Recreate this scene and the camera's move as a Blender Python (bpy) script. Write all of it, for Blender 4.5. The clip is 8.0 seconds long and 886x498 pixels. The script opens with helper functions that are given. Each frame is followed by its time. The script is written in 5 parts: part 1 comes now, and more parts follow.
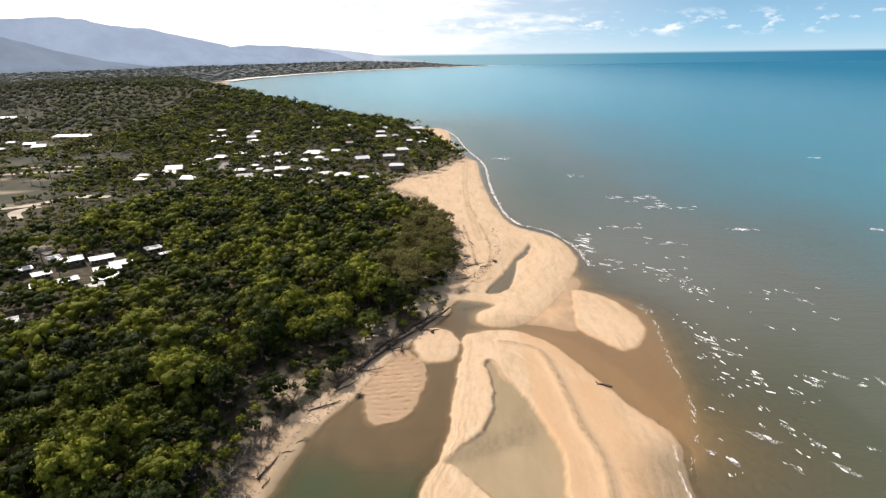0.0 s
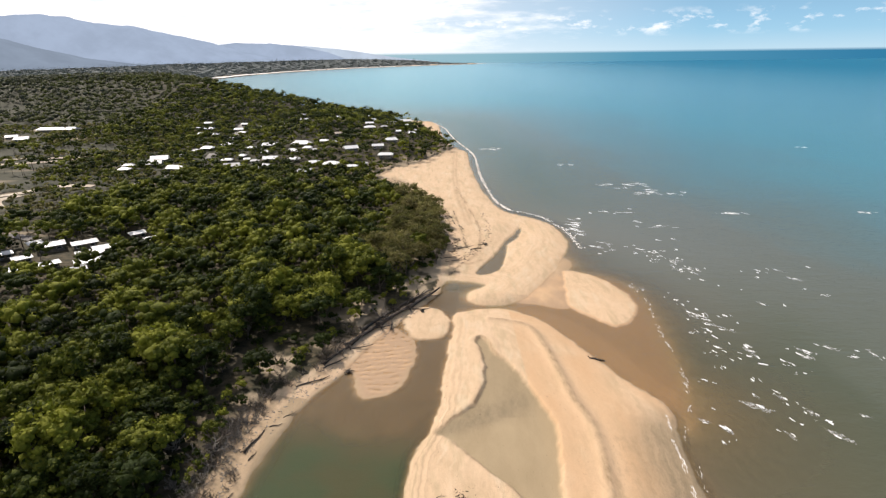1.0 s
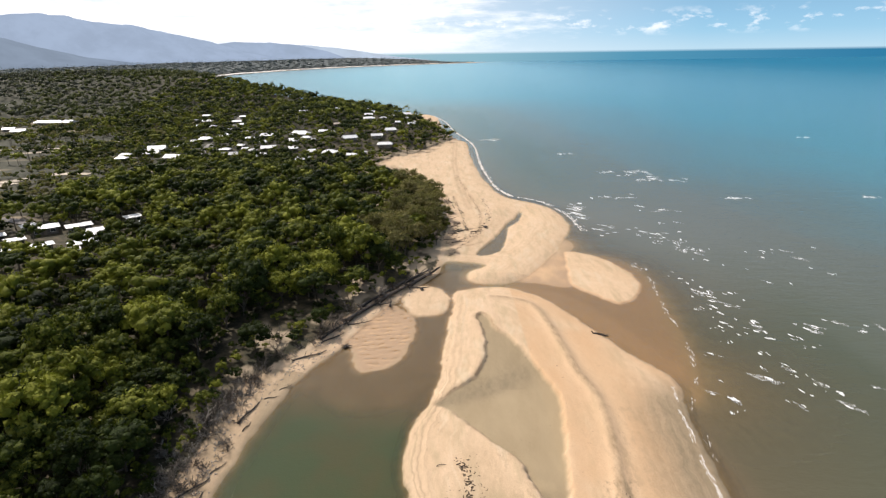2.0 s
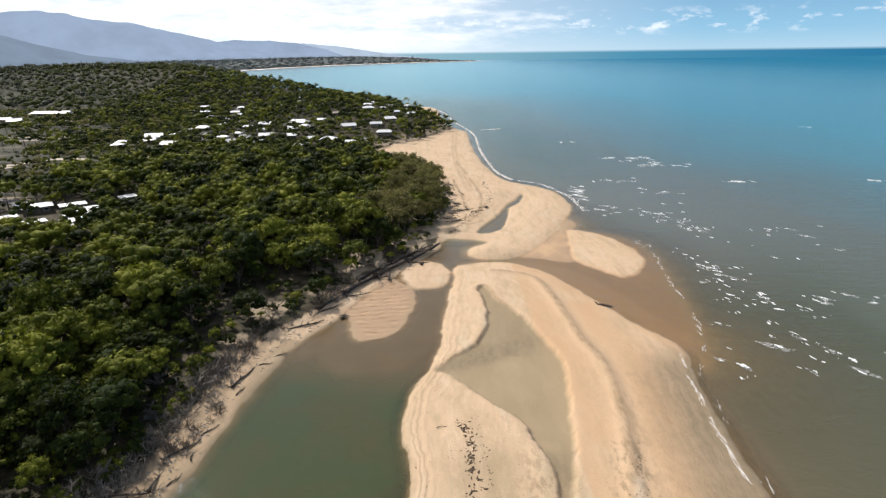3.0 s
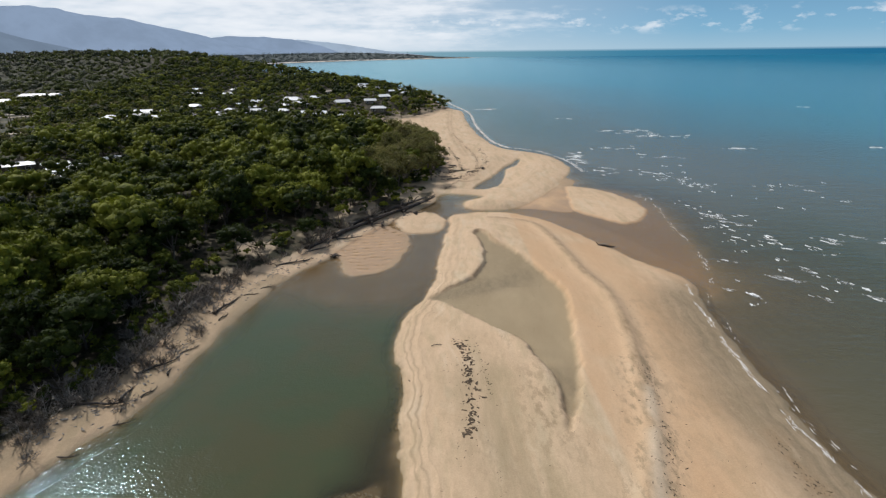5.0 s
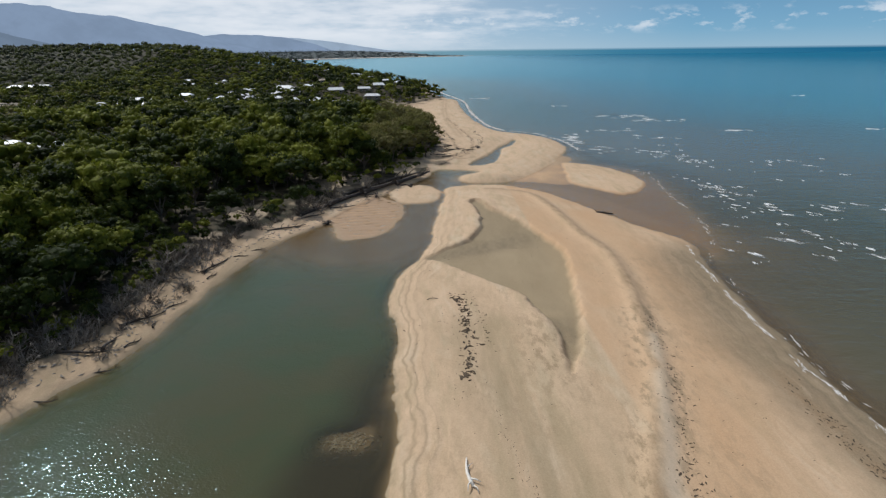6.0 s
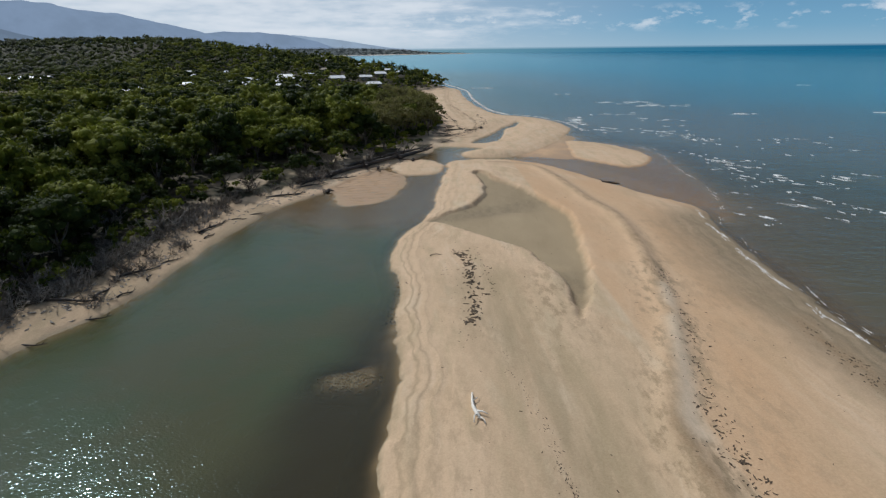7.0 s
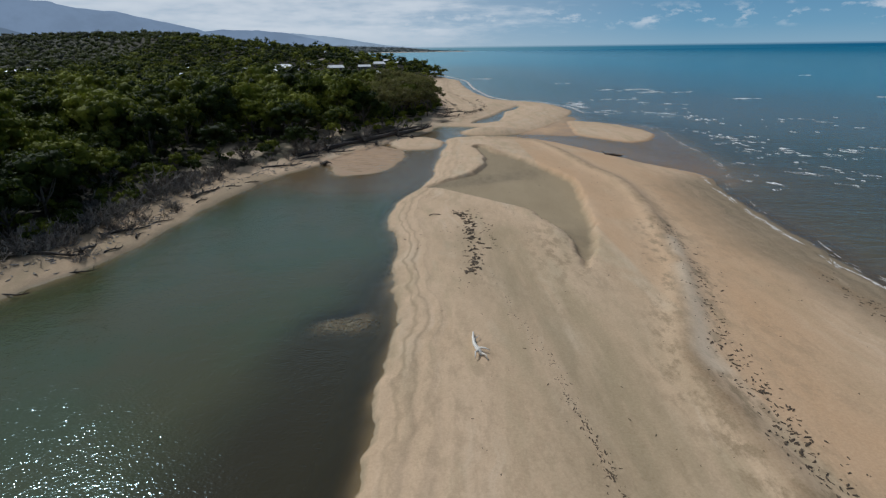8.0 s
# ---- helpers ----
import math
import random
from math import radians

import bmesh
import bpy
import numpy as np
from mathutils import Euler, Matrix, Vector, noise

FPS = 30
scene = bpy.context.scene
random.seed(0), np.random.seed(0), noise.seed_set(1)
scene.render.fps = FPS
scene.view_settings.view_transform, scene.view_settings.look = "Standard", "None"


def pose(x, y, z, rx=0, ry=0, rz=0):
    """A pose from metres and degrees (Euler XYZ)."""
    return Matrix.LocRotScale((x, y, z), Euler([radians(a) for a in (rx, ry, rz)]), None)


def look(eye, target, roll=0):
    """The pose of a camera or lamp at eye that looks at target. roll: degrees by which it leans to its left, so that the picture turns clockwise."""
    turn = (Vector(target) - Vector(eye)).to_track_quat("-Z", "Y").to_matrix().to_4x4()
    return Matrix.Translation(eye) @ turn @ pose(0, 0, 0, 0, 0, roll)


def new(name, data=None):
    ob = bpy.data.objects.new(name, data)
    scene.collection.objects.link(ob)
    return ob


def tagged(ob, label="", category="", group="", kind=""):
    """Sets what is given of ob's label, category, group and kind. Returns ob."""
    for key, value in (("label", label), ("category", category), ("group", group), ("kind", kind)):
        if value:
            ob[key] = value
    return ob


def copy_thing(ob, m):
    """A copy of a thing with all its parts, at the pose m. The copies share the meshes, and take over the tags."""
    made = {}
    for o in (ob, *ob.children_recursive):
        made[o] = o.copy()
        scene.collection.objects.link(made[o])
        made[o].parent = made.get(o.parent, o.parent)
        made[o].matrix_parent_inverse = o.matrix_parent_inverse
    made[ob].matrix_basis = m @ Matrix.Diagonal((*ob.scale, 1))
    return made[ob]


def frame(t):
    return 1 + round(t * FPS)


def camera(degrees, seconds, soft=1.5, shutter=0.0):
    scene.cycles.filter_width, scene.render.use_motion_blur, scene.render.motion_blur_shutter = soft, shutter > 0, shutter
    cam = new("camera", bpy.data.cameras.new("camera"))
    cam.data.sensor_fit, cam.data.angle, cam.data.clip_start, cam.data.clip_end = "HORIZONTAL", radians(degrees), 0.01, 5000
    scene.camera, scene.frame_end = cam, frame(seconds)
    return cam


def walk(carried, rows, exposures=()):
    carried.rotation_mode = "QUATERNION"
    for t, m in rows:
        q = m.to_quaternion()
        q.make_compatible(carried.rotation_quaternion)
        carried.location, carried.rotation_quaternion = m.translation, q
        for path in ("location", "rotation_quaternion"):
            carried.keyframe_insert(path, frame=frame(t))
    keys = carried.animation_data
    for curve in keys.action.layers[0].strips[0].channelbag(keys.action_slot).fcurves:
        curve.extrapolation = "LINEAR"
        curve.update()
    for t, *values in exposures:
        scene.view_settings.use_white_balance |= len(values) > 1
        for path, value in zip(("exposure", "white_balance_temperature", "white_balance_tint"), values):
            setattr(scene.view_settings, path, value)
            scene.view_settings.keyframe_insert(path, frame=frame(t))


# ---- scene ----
cam = camera(75.9, 8.0, soft=1.3)
PATH = [
    (0, (0.898, -2.692, 77.237), (0.865, -0.798, 76.594), -0.7),
    (0.5, (1.01, -2.851, 73.98), (0.995, -0.957, 73.335), -0.7),
    (1, (0.91, -2.681, 70.675), (0.912, -0.788, 70.028), -0.7),
    (1.5, (0.907, -2.261, 67.281), (0.909, -0.369, 66.634), -0.8),
    (3, (0.492, -0.924, 55.564), (0.497, 0.968, 54.915), -0.7),
    (3.5, (0.455, -0.528, 51.814), (0.46, 1.363, 51.165), -0.7),
    (4, (0.389, -0.317, 48.199), (0.402, 1.575, 47.549), -0.7),
    (4.5, (0.379, -0.279, 44.637), (0.393, 1.612, 43.985), -0.6),
    (6, (0.114, 0.043, 33.512), (0.154, 1.932, 32.856), -0.6),
    (6.5, (-0.016, 0.197, 29.976), (0.019, 2.085, 29.317), -0.5),
    (7, (-0.186, 0.295, 26.955), (-0.152, 2.183, 26.294), -0.6),
    (7.5, (-0.297, 0.565, 24.019), (-0.261, 2.451, 23.356), -0.6),
    (8, (-0.196, 0.867, 21.201), (-0.161, 2.753, 20.536), -0.7),
]
EXPOSURES = [(0.0, 0.09, 7050, 16), (1.5, 0.08, 6950, 15), (3.5, -0.13, 6500, 12), (4.5, -0.37, 6400, 11), (6.0, -0.63, 6180, 10), (7.0, -0.74, 6050, 9), (7.5, -0.74, 6030, 9), (8.0, -0.97, 5880, 8)]
walk(cam, [(t, look(eye, target, roll)) for t, eye, target, roll in PATH], EXPOSURES)
# the drone sinks almost straight down over the sand spit; water stands at WL
WL = -0.8

# ---- world, sun ----
SUN_AZ, SUN_EL = -42.0, 46.0          # degrees, azimuth from +y towards +x
world = bpy.data.worlds.new("daylight")
scene.world = world
world.use_nodes = True


def math_node(nt, op, a, b=None, clamp=False):
    n = nt.nodes.new("ShaderNodeMath")
    n.operation, n.use_clamp = op, clamp
    for i, v in enumerate((a, b)):
        if v is None:
            continue
        if isinstance(v, (int, float)):
            n.inputs[i].default_value = v
        else:
            nt.links.new(v, n.inputs[i])
    return n.outputs[0]


def ramp(nt, fac, stops, smooth=False):
    n = nt.nodes.new("ShaderNodeValToRGB")
    cr = n.color_ramp
    if smooth:
        cr.interpolation = "EASE"
    while len(cr.elements) < len(stops):
        cr.elements.new(0.5)
    for e, (p, c) in zip(cr.elements, stops):
        e.position = p
        e.color = (c, c, c, 1) if isinstance(c, (int, float)) else (*c, 1)
    nt.links.new(fac, n.inputs[0])
    return n.outputs[0]


def mix(nt, fac, a, b, mode="MIX"):
    n = nt.nodes.new("ShaderNodeMix")
    n.data_type, n.blend_type = "RGBA", mode
    for i, v in ((0, fac), (6, a), (7, b)):
        if isinstance(v, (int, float)):
            n.inputs[i].default_value = v
        elif isinstance(v, tuple):
            n.inputs[i].default_value = (*v, 1)
        else:
            nt.links.new(v, n.inputs[i])
    return n.outputs[2]


def noise_tex(nt, vec, scale, detail=4.0, rough=0.55, out=0):
    n = nt.nodes.new("ShaderNodeTexNoise")
    n.inputs["Scale"].default_value, n.inputs["Detail"].default_value, n.inputs["Roughness"].default_value = scale, detail, rough
    if vec is not None:
        nt.links.new(vec, n.inputs["Vector"])
    return n.outputs[out]


def mapped(nt, vec, scale=(1, 1, 1), turn=0.0):
    n = nt.nodes.new("ShaderNodeMapping")
    n.inputs["Scale"].default_value = scale
    n.inputs["Rotation"].default_value = (0, 0, radians(turn))
    nt.links.new(vec, n.inputs["Vector"])
    return n.outputs[0]


def build_world():
    nt = world.node_tree
    nt.nodes.clear()
    sky = nt.nodes.new("ShaderNodeTexSky")
    sky.sky_type, sky.sun_disc = "NISHITA", False
    sky.sun_elevation, sky.sun_rotation = radians(SUN_EL), radians(SUN_AZ)
    sky.air_density, sky.dust_density, sky.ozone_density = 1.0, 0.5, 2.0
    co = nt.nodes.new("ShaderNodeTexCoord").outputs["Generated"]
    sep = nt.nodes.new("ShaderNodeSeparateXYZ")
    nt.links.new(co, sep.inputs[0])
    x, y, z = sep.outputs
    # bright thin cloud inland and ahead, thinning out over the open sea
    veil = noise_tex(nt, mapped(nt, co, (4, 4, 26)), 1.6, 7, 0.6)
    fine = noise_tex(nt, mapped(nt, co, (15, 15, 60)), 2.0, 6, 0.62)
    inland = ramp(nt, math_node(nt, "ADD", math_node(nt, "MULTIPLY", x, 0.8), 0.5, True), [(0.08, 0.36), (0.42, 0.33), (0.62, 0.16), (0.82, 0.0)])
    cover = math_node(nt, "ADD", math_node(nt, "ADD", math_node(nt, "MULTIPLY", veil, 0.7), math_node(nt, "MULTIPLY", fine, 0.3)), math_node(nt, "SUBTRACT", inland, 0.21))
    cover = ramp(nt, cover, [(0.40, 0.0), (0.74, 1.0)], True)
    low = ramp(nt, z, [(0.0, 0.25), (0.03, 0.85), (0.25, 0.6), (0.6, 0.2)])
    # small fair-weather puffs low over the sea
    puff = noise_tex(nt, mapped(nt, co, (13, 13, 30)), 1.7, 6, 0.6)
    puff = ramp(nt, puff, [(0.55, 0.0), (0.66, 1.0)])
    belt = ramp(nt, z, [(0.024, 0.0), (0.036, 1.0), (0.050, 0.9), (0.066, 0.0)])
    puffs = math_node(nt, "MULTIPLY", puff, math_node(nt, "MULTIPLY", belt, 0.6))
    cloud = math_node(nt, "MAXIMUM", math_node(nt, "MULTIPLY", cover, low), puffs, True)
    haze = ramp(nt, z, [(0.0, (5.8, 8.7, 10.6)), (0.03, (3.8, 7.3, 10.0)), (0.12, (1.7, 4.6, 8.2))])
    c = mix(nt, ramp(nt, z, [(0.05, 1.0), (0.32, 0.0)]), sky.outputs[0], haze)
    c = mix(nt, math_node(nt, "MULTIPLY", inland, 1.7, True), c, (12.4, 13.0, 13.7))
    c = mix(nt, cloud, c, (14.8, 15.1, 15.4))
    # below the horizon: the open sea that goes on past the modelled water
    under = ramp(nt, z, [(0.0, 1.0), (0.0004, 0.0)])
    # paler to the left, with haze put into this sea colour
    open_sea = ramp(nt, math_node(nt, "ADD", math_node(nt, "MULTIPLY", x, 0.8), 0.5, True), [(0.35, (4.4, 6.6, 7.7)), (0.56, (2.8, 5.6, 7.0)), (0.75, (0.9, 3.6, 5.6)), (0.97, (0.3, 2.4, 4.5))])
    c = mix(nt, under, c, open_sea)
    bg = nt.nodes.new("ShaderNodeBackground")
    bg.inputs[1].default_value = 0.085
    nt.links.new(c, bg.inputs[0])
    out = nt.nodes.new("ShaderNodeOutputWorld")
    nt.links.new(bg.outputs[0], out.inputs[0])


build_world()
sun_dir = Vector((math.sin(radians(SUN_AZ)) * math.cos(radians(SUN_EL)), math.cos(radians(SUN_AZ)) * math.cos(radians(SUN_EL)), math.sin(radians(SUN_EL))))
sun = new("sun", bpy.data.lights.new("sun", "SUN"))
sun.data.energy, sun.data.angle, sun.data.color = 4.5, radians(0.53), (1.0, 0.965, 0.91)
sun.matrix_world = look((0, 0, 0), -sun_dir)


# ---- materials ----
def material(name):
    m = bpy.data.materials.new(name)
    m.use_nodes = True
    nt = m.node_tree
    b = nt.nodes["Principled BSDF"]
    return m, nt, b, nt.nodes["Material Output"]


def position(nt):
    return nt.nodes.new("ShaderNodeNewGeometry").outputs["Position"]


def attr(nt, name):
    n = nt.nodes.new("ShaderNodeAttribute")
    n.attribute_name = name
    return n.outputs["Fac"]


def bump(nt, b, height, strength, dist):
    n = nt.nodes.new("ShaderNodeBump")
    n.inputs["Strength"].default_value, n.inputs["Distance"].default_value = strength, dist
    nt.links.new(height, n.inputs["Height"])
    nt.links.new(n.outputs[0], b.inputs["Normal"])


def make_ground_material():
    m, nt, b, _ = material("sand_and_soil")
    p = position(nt)
    sand, wet, warm, track = attr(nt, "sand"), attr(nt, "wet"), attr(nt, "warm"), attr(nt, "stain_shade")
    big = noise_tex(nt, mapped(nt, p, (1, 0.35, 1), 12), 0.16, 5, 0.6)
    mid = noise_tex(nt, mapped(nt, p, (1, 0.5, 1), 8), 0.9, 5, 0.6)
    grain = noise_tex(nt, p, 6.0, 4, 0.7)
    dry = mix(nt, ramp(nt, big, [(0.3, 0.0), (0.7, 1.0)]), (0.545, 0.378, 0.234), (0.63, 0.452, 0.300))
    dry = mix(nt, math_node(nt, "MULTIPLY", ramp(nt, mid, [(0.35, 1.0), (0.62, 0.0)]), 0.35), dry, (0.41, 0.30, 0.185))
    patchy = noise_tex(nt, mapped(nt, p, (1, 0.22, 1), 10), 0.34, 6, 0.65)
    dry = mix(nt, math_node(nt, "MULTIPLY", ramp(nt, patchy, [(0.50, 0.0), (0.64, 1.0)]), 0.55), dry, (0.36, 0.285, 0.165))
    pale = noise_tex(nt, mapped(nt, p, (1, 0.3, 1), 14), 0.22, 5, 0.6)
    dry = mix(nt, math_node(nt, "MULTIPLY", ramp(nt, pale, [(0.54, 0.0), (0.66, 1.0)]), 0.5), dry, (0.60, 0.48, 0.34))
    flow = nt.nodes.new("ShaderNodeCombineXYZ")
    sep = nt.nodes.new("ShaderNodeSeparateXYZ")
    nt.links.new(p, sep.inputs[0])
    nt.links.new(attr(nt, "run"), flow.inputs[0])
    nt.links.new(math_node(nt, "MULTIPLY", sep.outputs[1], 0.035), flow.inputs[1])
    streak = noise_tex(nt, flow.outputs[0], 0.9, 6, 0.62)
    some = ramp(nt, noise_tex(nt, p, 0.11, 4, 0.55), [(0.42, 0.12), (0.6, 1.0)])
    dry = mix(nt, math_node(nt, "MULTIPLY", ramp(nt, streak, [(0.38, 1.0), (0.5, 0.0)]), math_node(nt, "MULTIPLY", some, 0.28)), dry, (0.40, 0.285, 0.17))
    dry = mix(nt, math_node(nt, "MULTIPLY", ramp(nt, streak, [(0.54, 0.0), (0.64, 1.0)]), math_node(nt, "MULTIPLY", some, 0.35)), dry, (0.66, 0.52, 0.37))
    dry = mix(nt, math_node(nt, "MULTIPLY", warm, ramp(nt, big, [(0.3, 0.55), (0.65, 1.0)])), dry, (0.53, 0.325, 0.175))
    damp = mix(nt, ramp(nt, mid, [(0.35, 0.0), (0.65, 1.0)]), (0.265, 0.20, 0.11), (0.33, 0.255, 0.15))
    damp = mix(nt, math_node(nt, "MULTIPLY", warm, 0.85), damp, (0.36, 0.22, 0.13))
    s = mix(nt, wet, dry, damp)
    # grey swash band, smooth silty pan and the streaked hollow
    rills = noise_tex(nt, mapped(nt, p, (1, 0.10, 1), 7), 0.55, 7, 0.62)
    silt = mix(nt, ramp(nt, big, [(0.32, 0.0), (0.66, 1.0)]), (0.240, 0.184, 0.104), (0.318, 0.247, 0.146))
    s = mix(nt, math_node(nt, "MULTIPLY", attr(nt, "pan"), 0.92), s, silt)
    band = math_node(nt, "MULTIPLY", attr(nt, "swash"), ramp(nt, streak, [(0.3, 1.0), (0.7, 0.62)]))
    s = mix(nt, band, s, mix(nt, ramp(nt, mid, [(0.35, 0.0), (0.65, 1.0)]), (0.125, 0.099, 0.060), (0.200, 0.157, 0.096)))
    s = mix(nt, math_node(nt, "MULTIPLY", attr(nt, "hollow"), ramp(nt, rills, [(0.36, 0.35), (0.60, 0.85)])), s, (0.300, 0.230, 0.132))
    # thin tide lines that follow the lagoon shore
    shore = math_node(nt, "ADD", attr(nt, "shore"), math_node(nt, "MULTIPLY", math_node(nt, "SUBTRACT", noise_tex(nt, p, 0.16, 4, 0.5), 0.5), 0.8))
    lines = ramp(nt, math_node(nt, "MULTIPLY", shore, 0.1), [(0.0, 0.9), (0.05, 0.3), (0.095, 0.0), (0.116, 0.0), (0.140, 0.9), (0.166, 0.0), (0.204, 0.0), (0.226, 0.7), (0.25, 0.0), (0.33, 0.0), (0.345, 0.4), (0.365, 0.0)])
    s = mix(nt, math_node(nt, "MULTIPLY", lines, ramp(nt, pale, [(0.4, 0.35), (0.6, 0.8)])), s, (0.24, 0.175, 0.10))
    # wrack, drift and weed marks, with the painted scarp shadow among them
    s = mix(nt, math_node(nt, "MULTIPLY", track, ramp(nt, mid, [(0.4, 0.35), (0.6, 1.0)])), s, (0.25, 0.165, 0.09))
    mottle = ramp(nt, noise_tex(nt, mapped(nt, p, (1, 0.4, 1), 12), 1.1, 6, 0.68), [(0.49, 0.0), (0.60, 1.0)])
    s = mix(nt, math_node(nt, "MULTIPLY", mottle, math_node(nt, "MULTIPLY", attr(nt, "mottle"), 0.9)), s, (0.255, 0.182, 0.104))
    s = mix(nt, attr(nt, "pale"), s, (0.68, 0.54, 0.39))
    speck = noise_tex(nt, p, 2.4, 5, 0.7)
    s = mix(nt, math_node(nt, "MULTIPLY", ramp(nt, speck, [(0.30, 1.0), (0.5, 0.0)]), math_node(nt, "SUBTRACT", 0.18, math_node(nt, "MULTIPLY", attr(nt, "pan"), 0.14))), s, (0.30, 0.22, 0.13))
    s = mix(nt, 0.17, s, ramp(nt, grain, [(0.3, (0.2, 0.14, 0.08)), (0.7, (0.7, 0.55, 0.38))]))
    litter = mix(nt, ramp(nt, noise_tex(nt, p, 0.35, 6, 0.65), [(0.42, 0.0), (0.66, 1.0)]), (0.030, 0.029, 0.016), (0.105, 0.082, 0.05))
    # scrub ground at half the leaf tone: crown self-shade put into its colour
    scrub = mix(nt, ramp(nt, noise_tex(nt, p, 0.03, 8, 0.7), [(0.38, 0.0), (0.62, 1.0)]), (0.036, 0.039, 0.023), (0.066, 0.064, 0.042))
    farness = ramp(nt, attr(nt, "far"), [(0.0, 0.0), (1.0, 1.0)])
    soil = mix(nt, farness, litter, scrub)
    # beyond 1300 m a blue-grey haze is mixed into the soil colour
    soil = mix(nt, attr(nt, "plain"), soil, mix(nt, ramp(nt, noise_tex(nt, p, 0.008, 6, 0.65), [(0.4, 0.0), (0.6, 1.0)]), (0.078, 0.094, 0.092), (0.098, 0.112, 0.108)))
    soil = mix(nt, attr(nt, "bare"), soil, (0.36, 0.285, 0.195))
    edge = math_node(nt, "ADD", sand, math_node(nt, "MULTIPLY", math_node(nt, "SUBTRACT", mid, 0.5), 0.9))
    c = mix(nt, ramp(nt, edge, [(0.38, 0.0), (0.60, 1.0)]), soil, s)
    nt.links.new(c, b.inputs["Base Color"])
    rough = mix(nt, wet, (0.92, 0.92, 0.92), (0.6, 0.6, 0.6))
    nt.links.new(rough, b.inputs["Roughness"])
    b.inputs["Specular IOR Level"].default_value = 0.22
    h = math_node(nt, "ADD", math_node(nt, "MULTIPLY", mid, 1.0), math_node(nt, "MULTIPLY", grain, 0.25))
    h = math_node(nt, "ADD", h, math_node(nt, "MULTIPLY", speck, 0.35))
    bump(nt, b, math_node(nt, "MULTIPLY", h, math_node(nt, "SUBTRACT", 1.0, math_node(nt, "MULTIPLY", attr(nt, "pan"), 0.75))), 0.6, 0.14)
    return m


def make_water_material():
    m, nt, b, out = material("sea_water")
    nt.nodes.remove(b)
    p = position(nt)
    depth, off, lag = attr(nt, "depth"), attr(nt, "offshore"), attr(nt, "lagoon")
    swirl = noise_tex(nt, mapped(nt, p, (1, 0.5, 1), 20), 0.02, 6, 0.6)
    o = math_node(nt, "ADD", off, math_node(nt, "MULTIPLY", math_node(nt, "SUBTRACT", swirl, 0.5), 0.14))
    # the last stop pales again: haze over the bay put into the colour
    sea = ramp(nt, o, [(0.0, (0.160, 0.120, 0.074)), (0.07, (0.118, 0.104, 0.064)), (0.25, (0.086, 0.096, 0.063)), (0.36, (0.112, 0.124, 0.098)), (0.47, (0.090, 0.162, 0.168)),
                       (0.60, (0.068, 0.202, 0.236)), (0.84, (0.096, 0.240, 0.280))])
    # a paler grey area of sea off the creek mouth
    sea = mix(nt, attr(nt, "pale_patch"), sea, (0.166, 0.164, 0.142))
    deep = math_node(nt, "MULTIPLY", attr(nt, "deep"), ramp(nt, o, [(0.40, 0.0), (0.60, 1.0)]))
    sea = mix(nt, deep, sea, (0.002, 0.122, 0.215))
    mud = ramp(nt, noise_tex(nt, p, 0.07, 5, 0.55), [(0.42, 0.0), (0.58, 1.0)])
    green = mix(nt, mud, (0.053, 0.064, 0.027), (0.066, 0.062, 0.026))
    pool = mix(nt, attr(nt, "silt"), green, (0.112, 0.078, 0.038))
    pool = mix(nt, attr(nt, "murk"), pool, (0.036, 0.028, 0.012))
    c = mix(nt, lag, sea, pool)
    body = nt.nodes.new("ShaderNodeBsdfDiffuse")
    nt.links.new(c, body.inputs[0])
    clear = nt.nodes.new("ShaderNodeBsdfTransparent")
    clear.inputs[0].default_value = (0.93, 0.88, 0.78, 1)
    mx = nt.nodes.new("ShaderNodeMixShader")
    turbid = math_node(nt, "SUBTRACT", 1.0, math_node(nt, "EXPONENT", math_node(nt, "MULTIPLY", depth, -1.9)), True)
    nt.links.new(turbid, mx.inputs[0])
    nt.links.new(clear.outputs[0], mx.inputs[1])
    nt.links.new(body.outputs[0], mx.inputs[2])
    # wind ripples over longer waves; the lagoon lies calmer
    w1 = noise_tex(nt, mapped(nt, p, (1.0, 1.9, 1), 35), 0.42, 3, 0.55)
    w2 = noise_tex(nt, mapped(nt, p, (1.0, 1.6, 1), 50), 1.7, 3, 0.6)
    w3 = noise_tex(nt, mapped(nt, p, (1.0, 2.6, 1), 28), 0.07, 4, 0.55)
    open_sea = math_node(nt, "ADD", math_node(nt, "ADD", w1, math_node(nt, "MULTIPLY", w3, 1.5)), math_node(nt, "MULTIPLY", w2, 0.26))
    calm = math_node(nt, "ADD", math_node(nt, "MULTIPLY", noise_tex(nt, mapped(nt, p, (1, 1.3, 1), 40), 4.2, 1.5, 0.45), 0.20), math_node(nt, "MULTIPLY", noise_tex(nt, p, 0.5, 2, 0.5), 0.35))
    hm = nt.nodes.new("ShaderNodeMix")
    nt.links.new(lag, hm.inputs[0])
    nt.links.new(open_sea, hm.inputs[2])
    nt.links.new(calm, hm.inputs[3])
    h = hm.outputs[0]
    bn = nt.nodes.new("ShaderNodeBump")
    bn.inputs["Strength"].default_value, bn.inputs["Distance"].default_value = 0.5, 0.32
    nt.links.new(h, bn.inputs["Height"])
    gl = nt.nodes.new("ShaderNodeBsdfGlossy")
    nt.links.new(math_node(nt, "SUBTRACT", 0.16, math_node(nt, "MULTIPLY", lag, 0.06)), gl.inputs["Roughness"])
    gl.inputs["Color"].default_value = (0.64, 0.90, 1.0, 1)
    nt.links.new(bn.outputs[0], gl.inputs["Normal"])
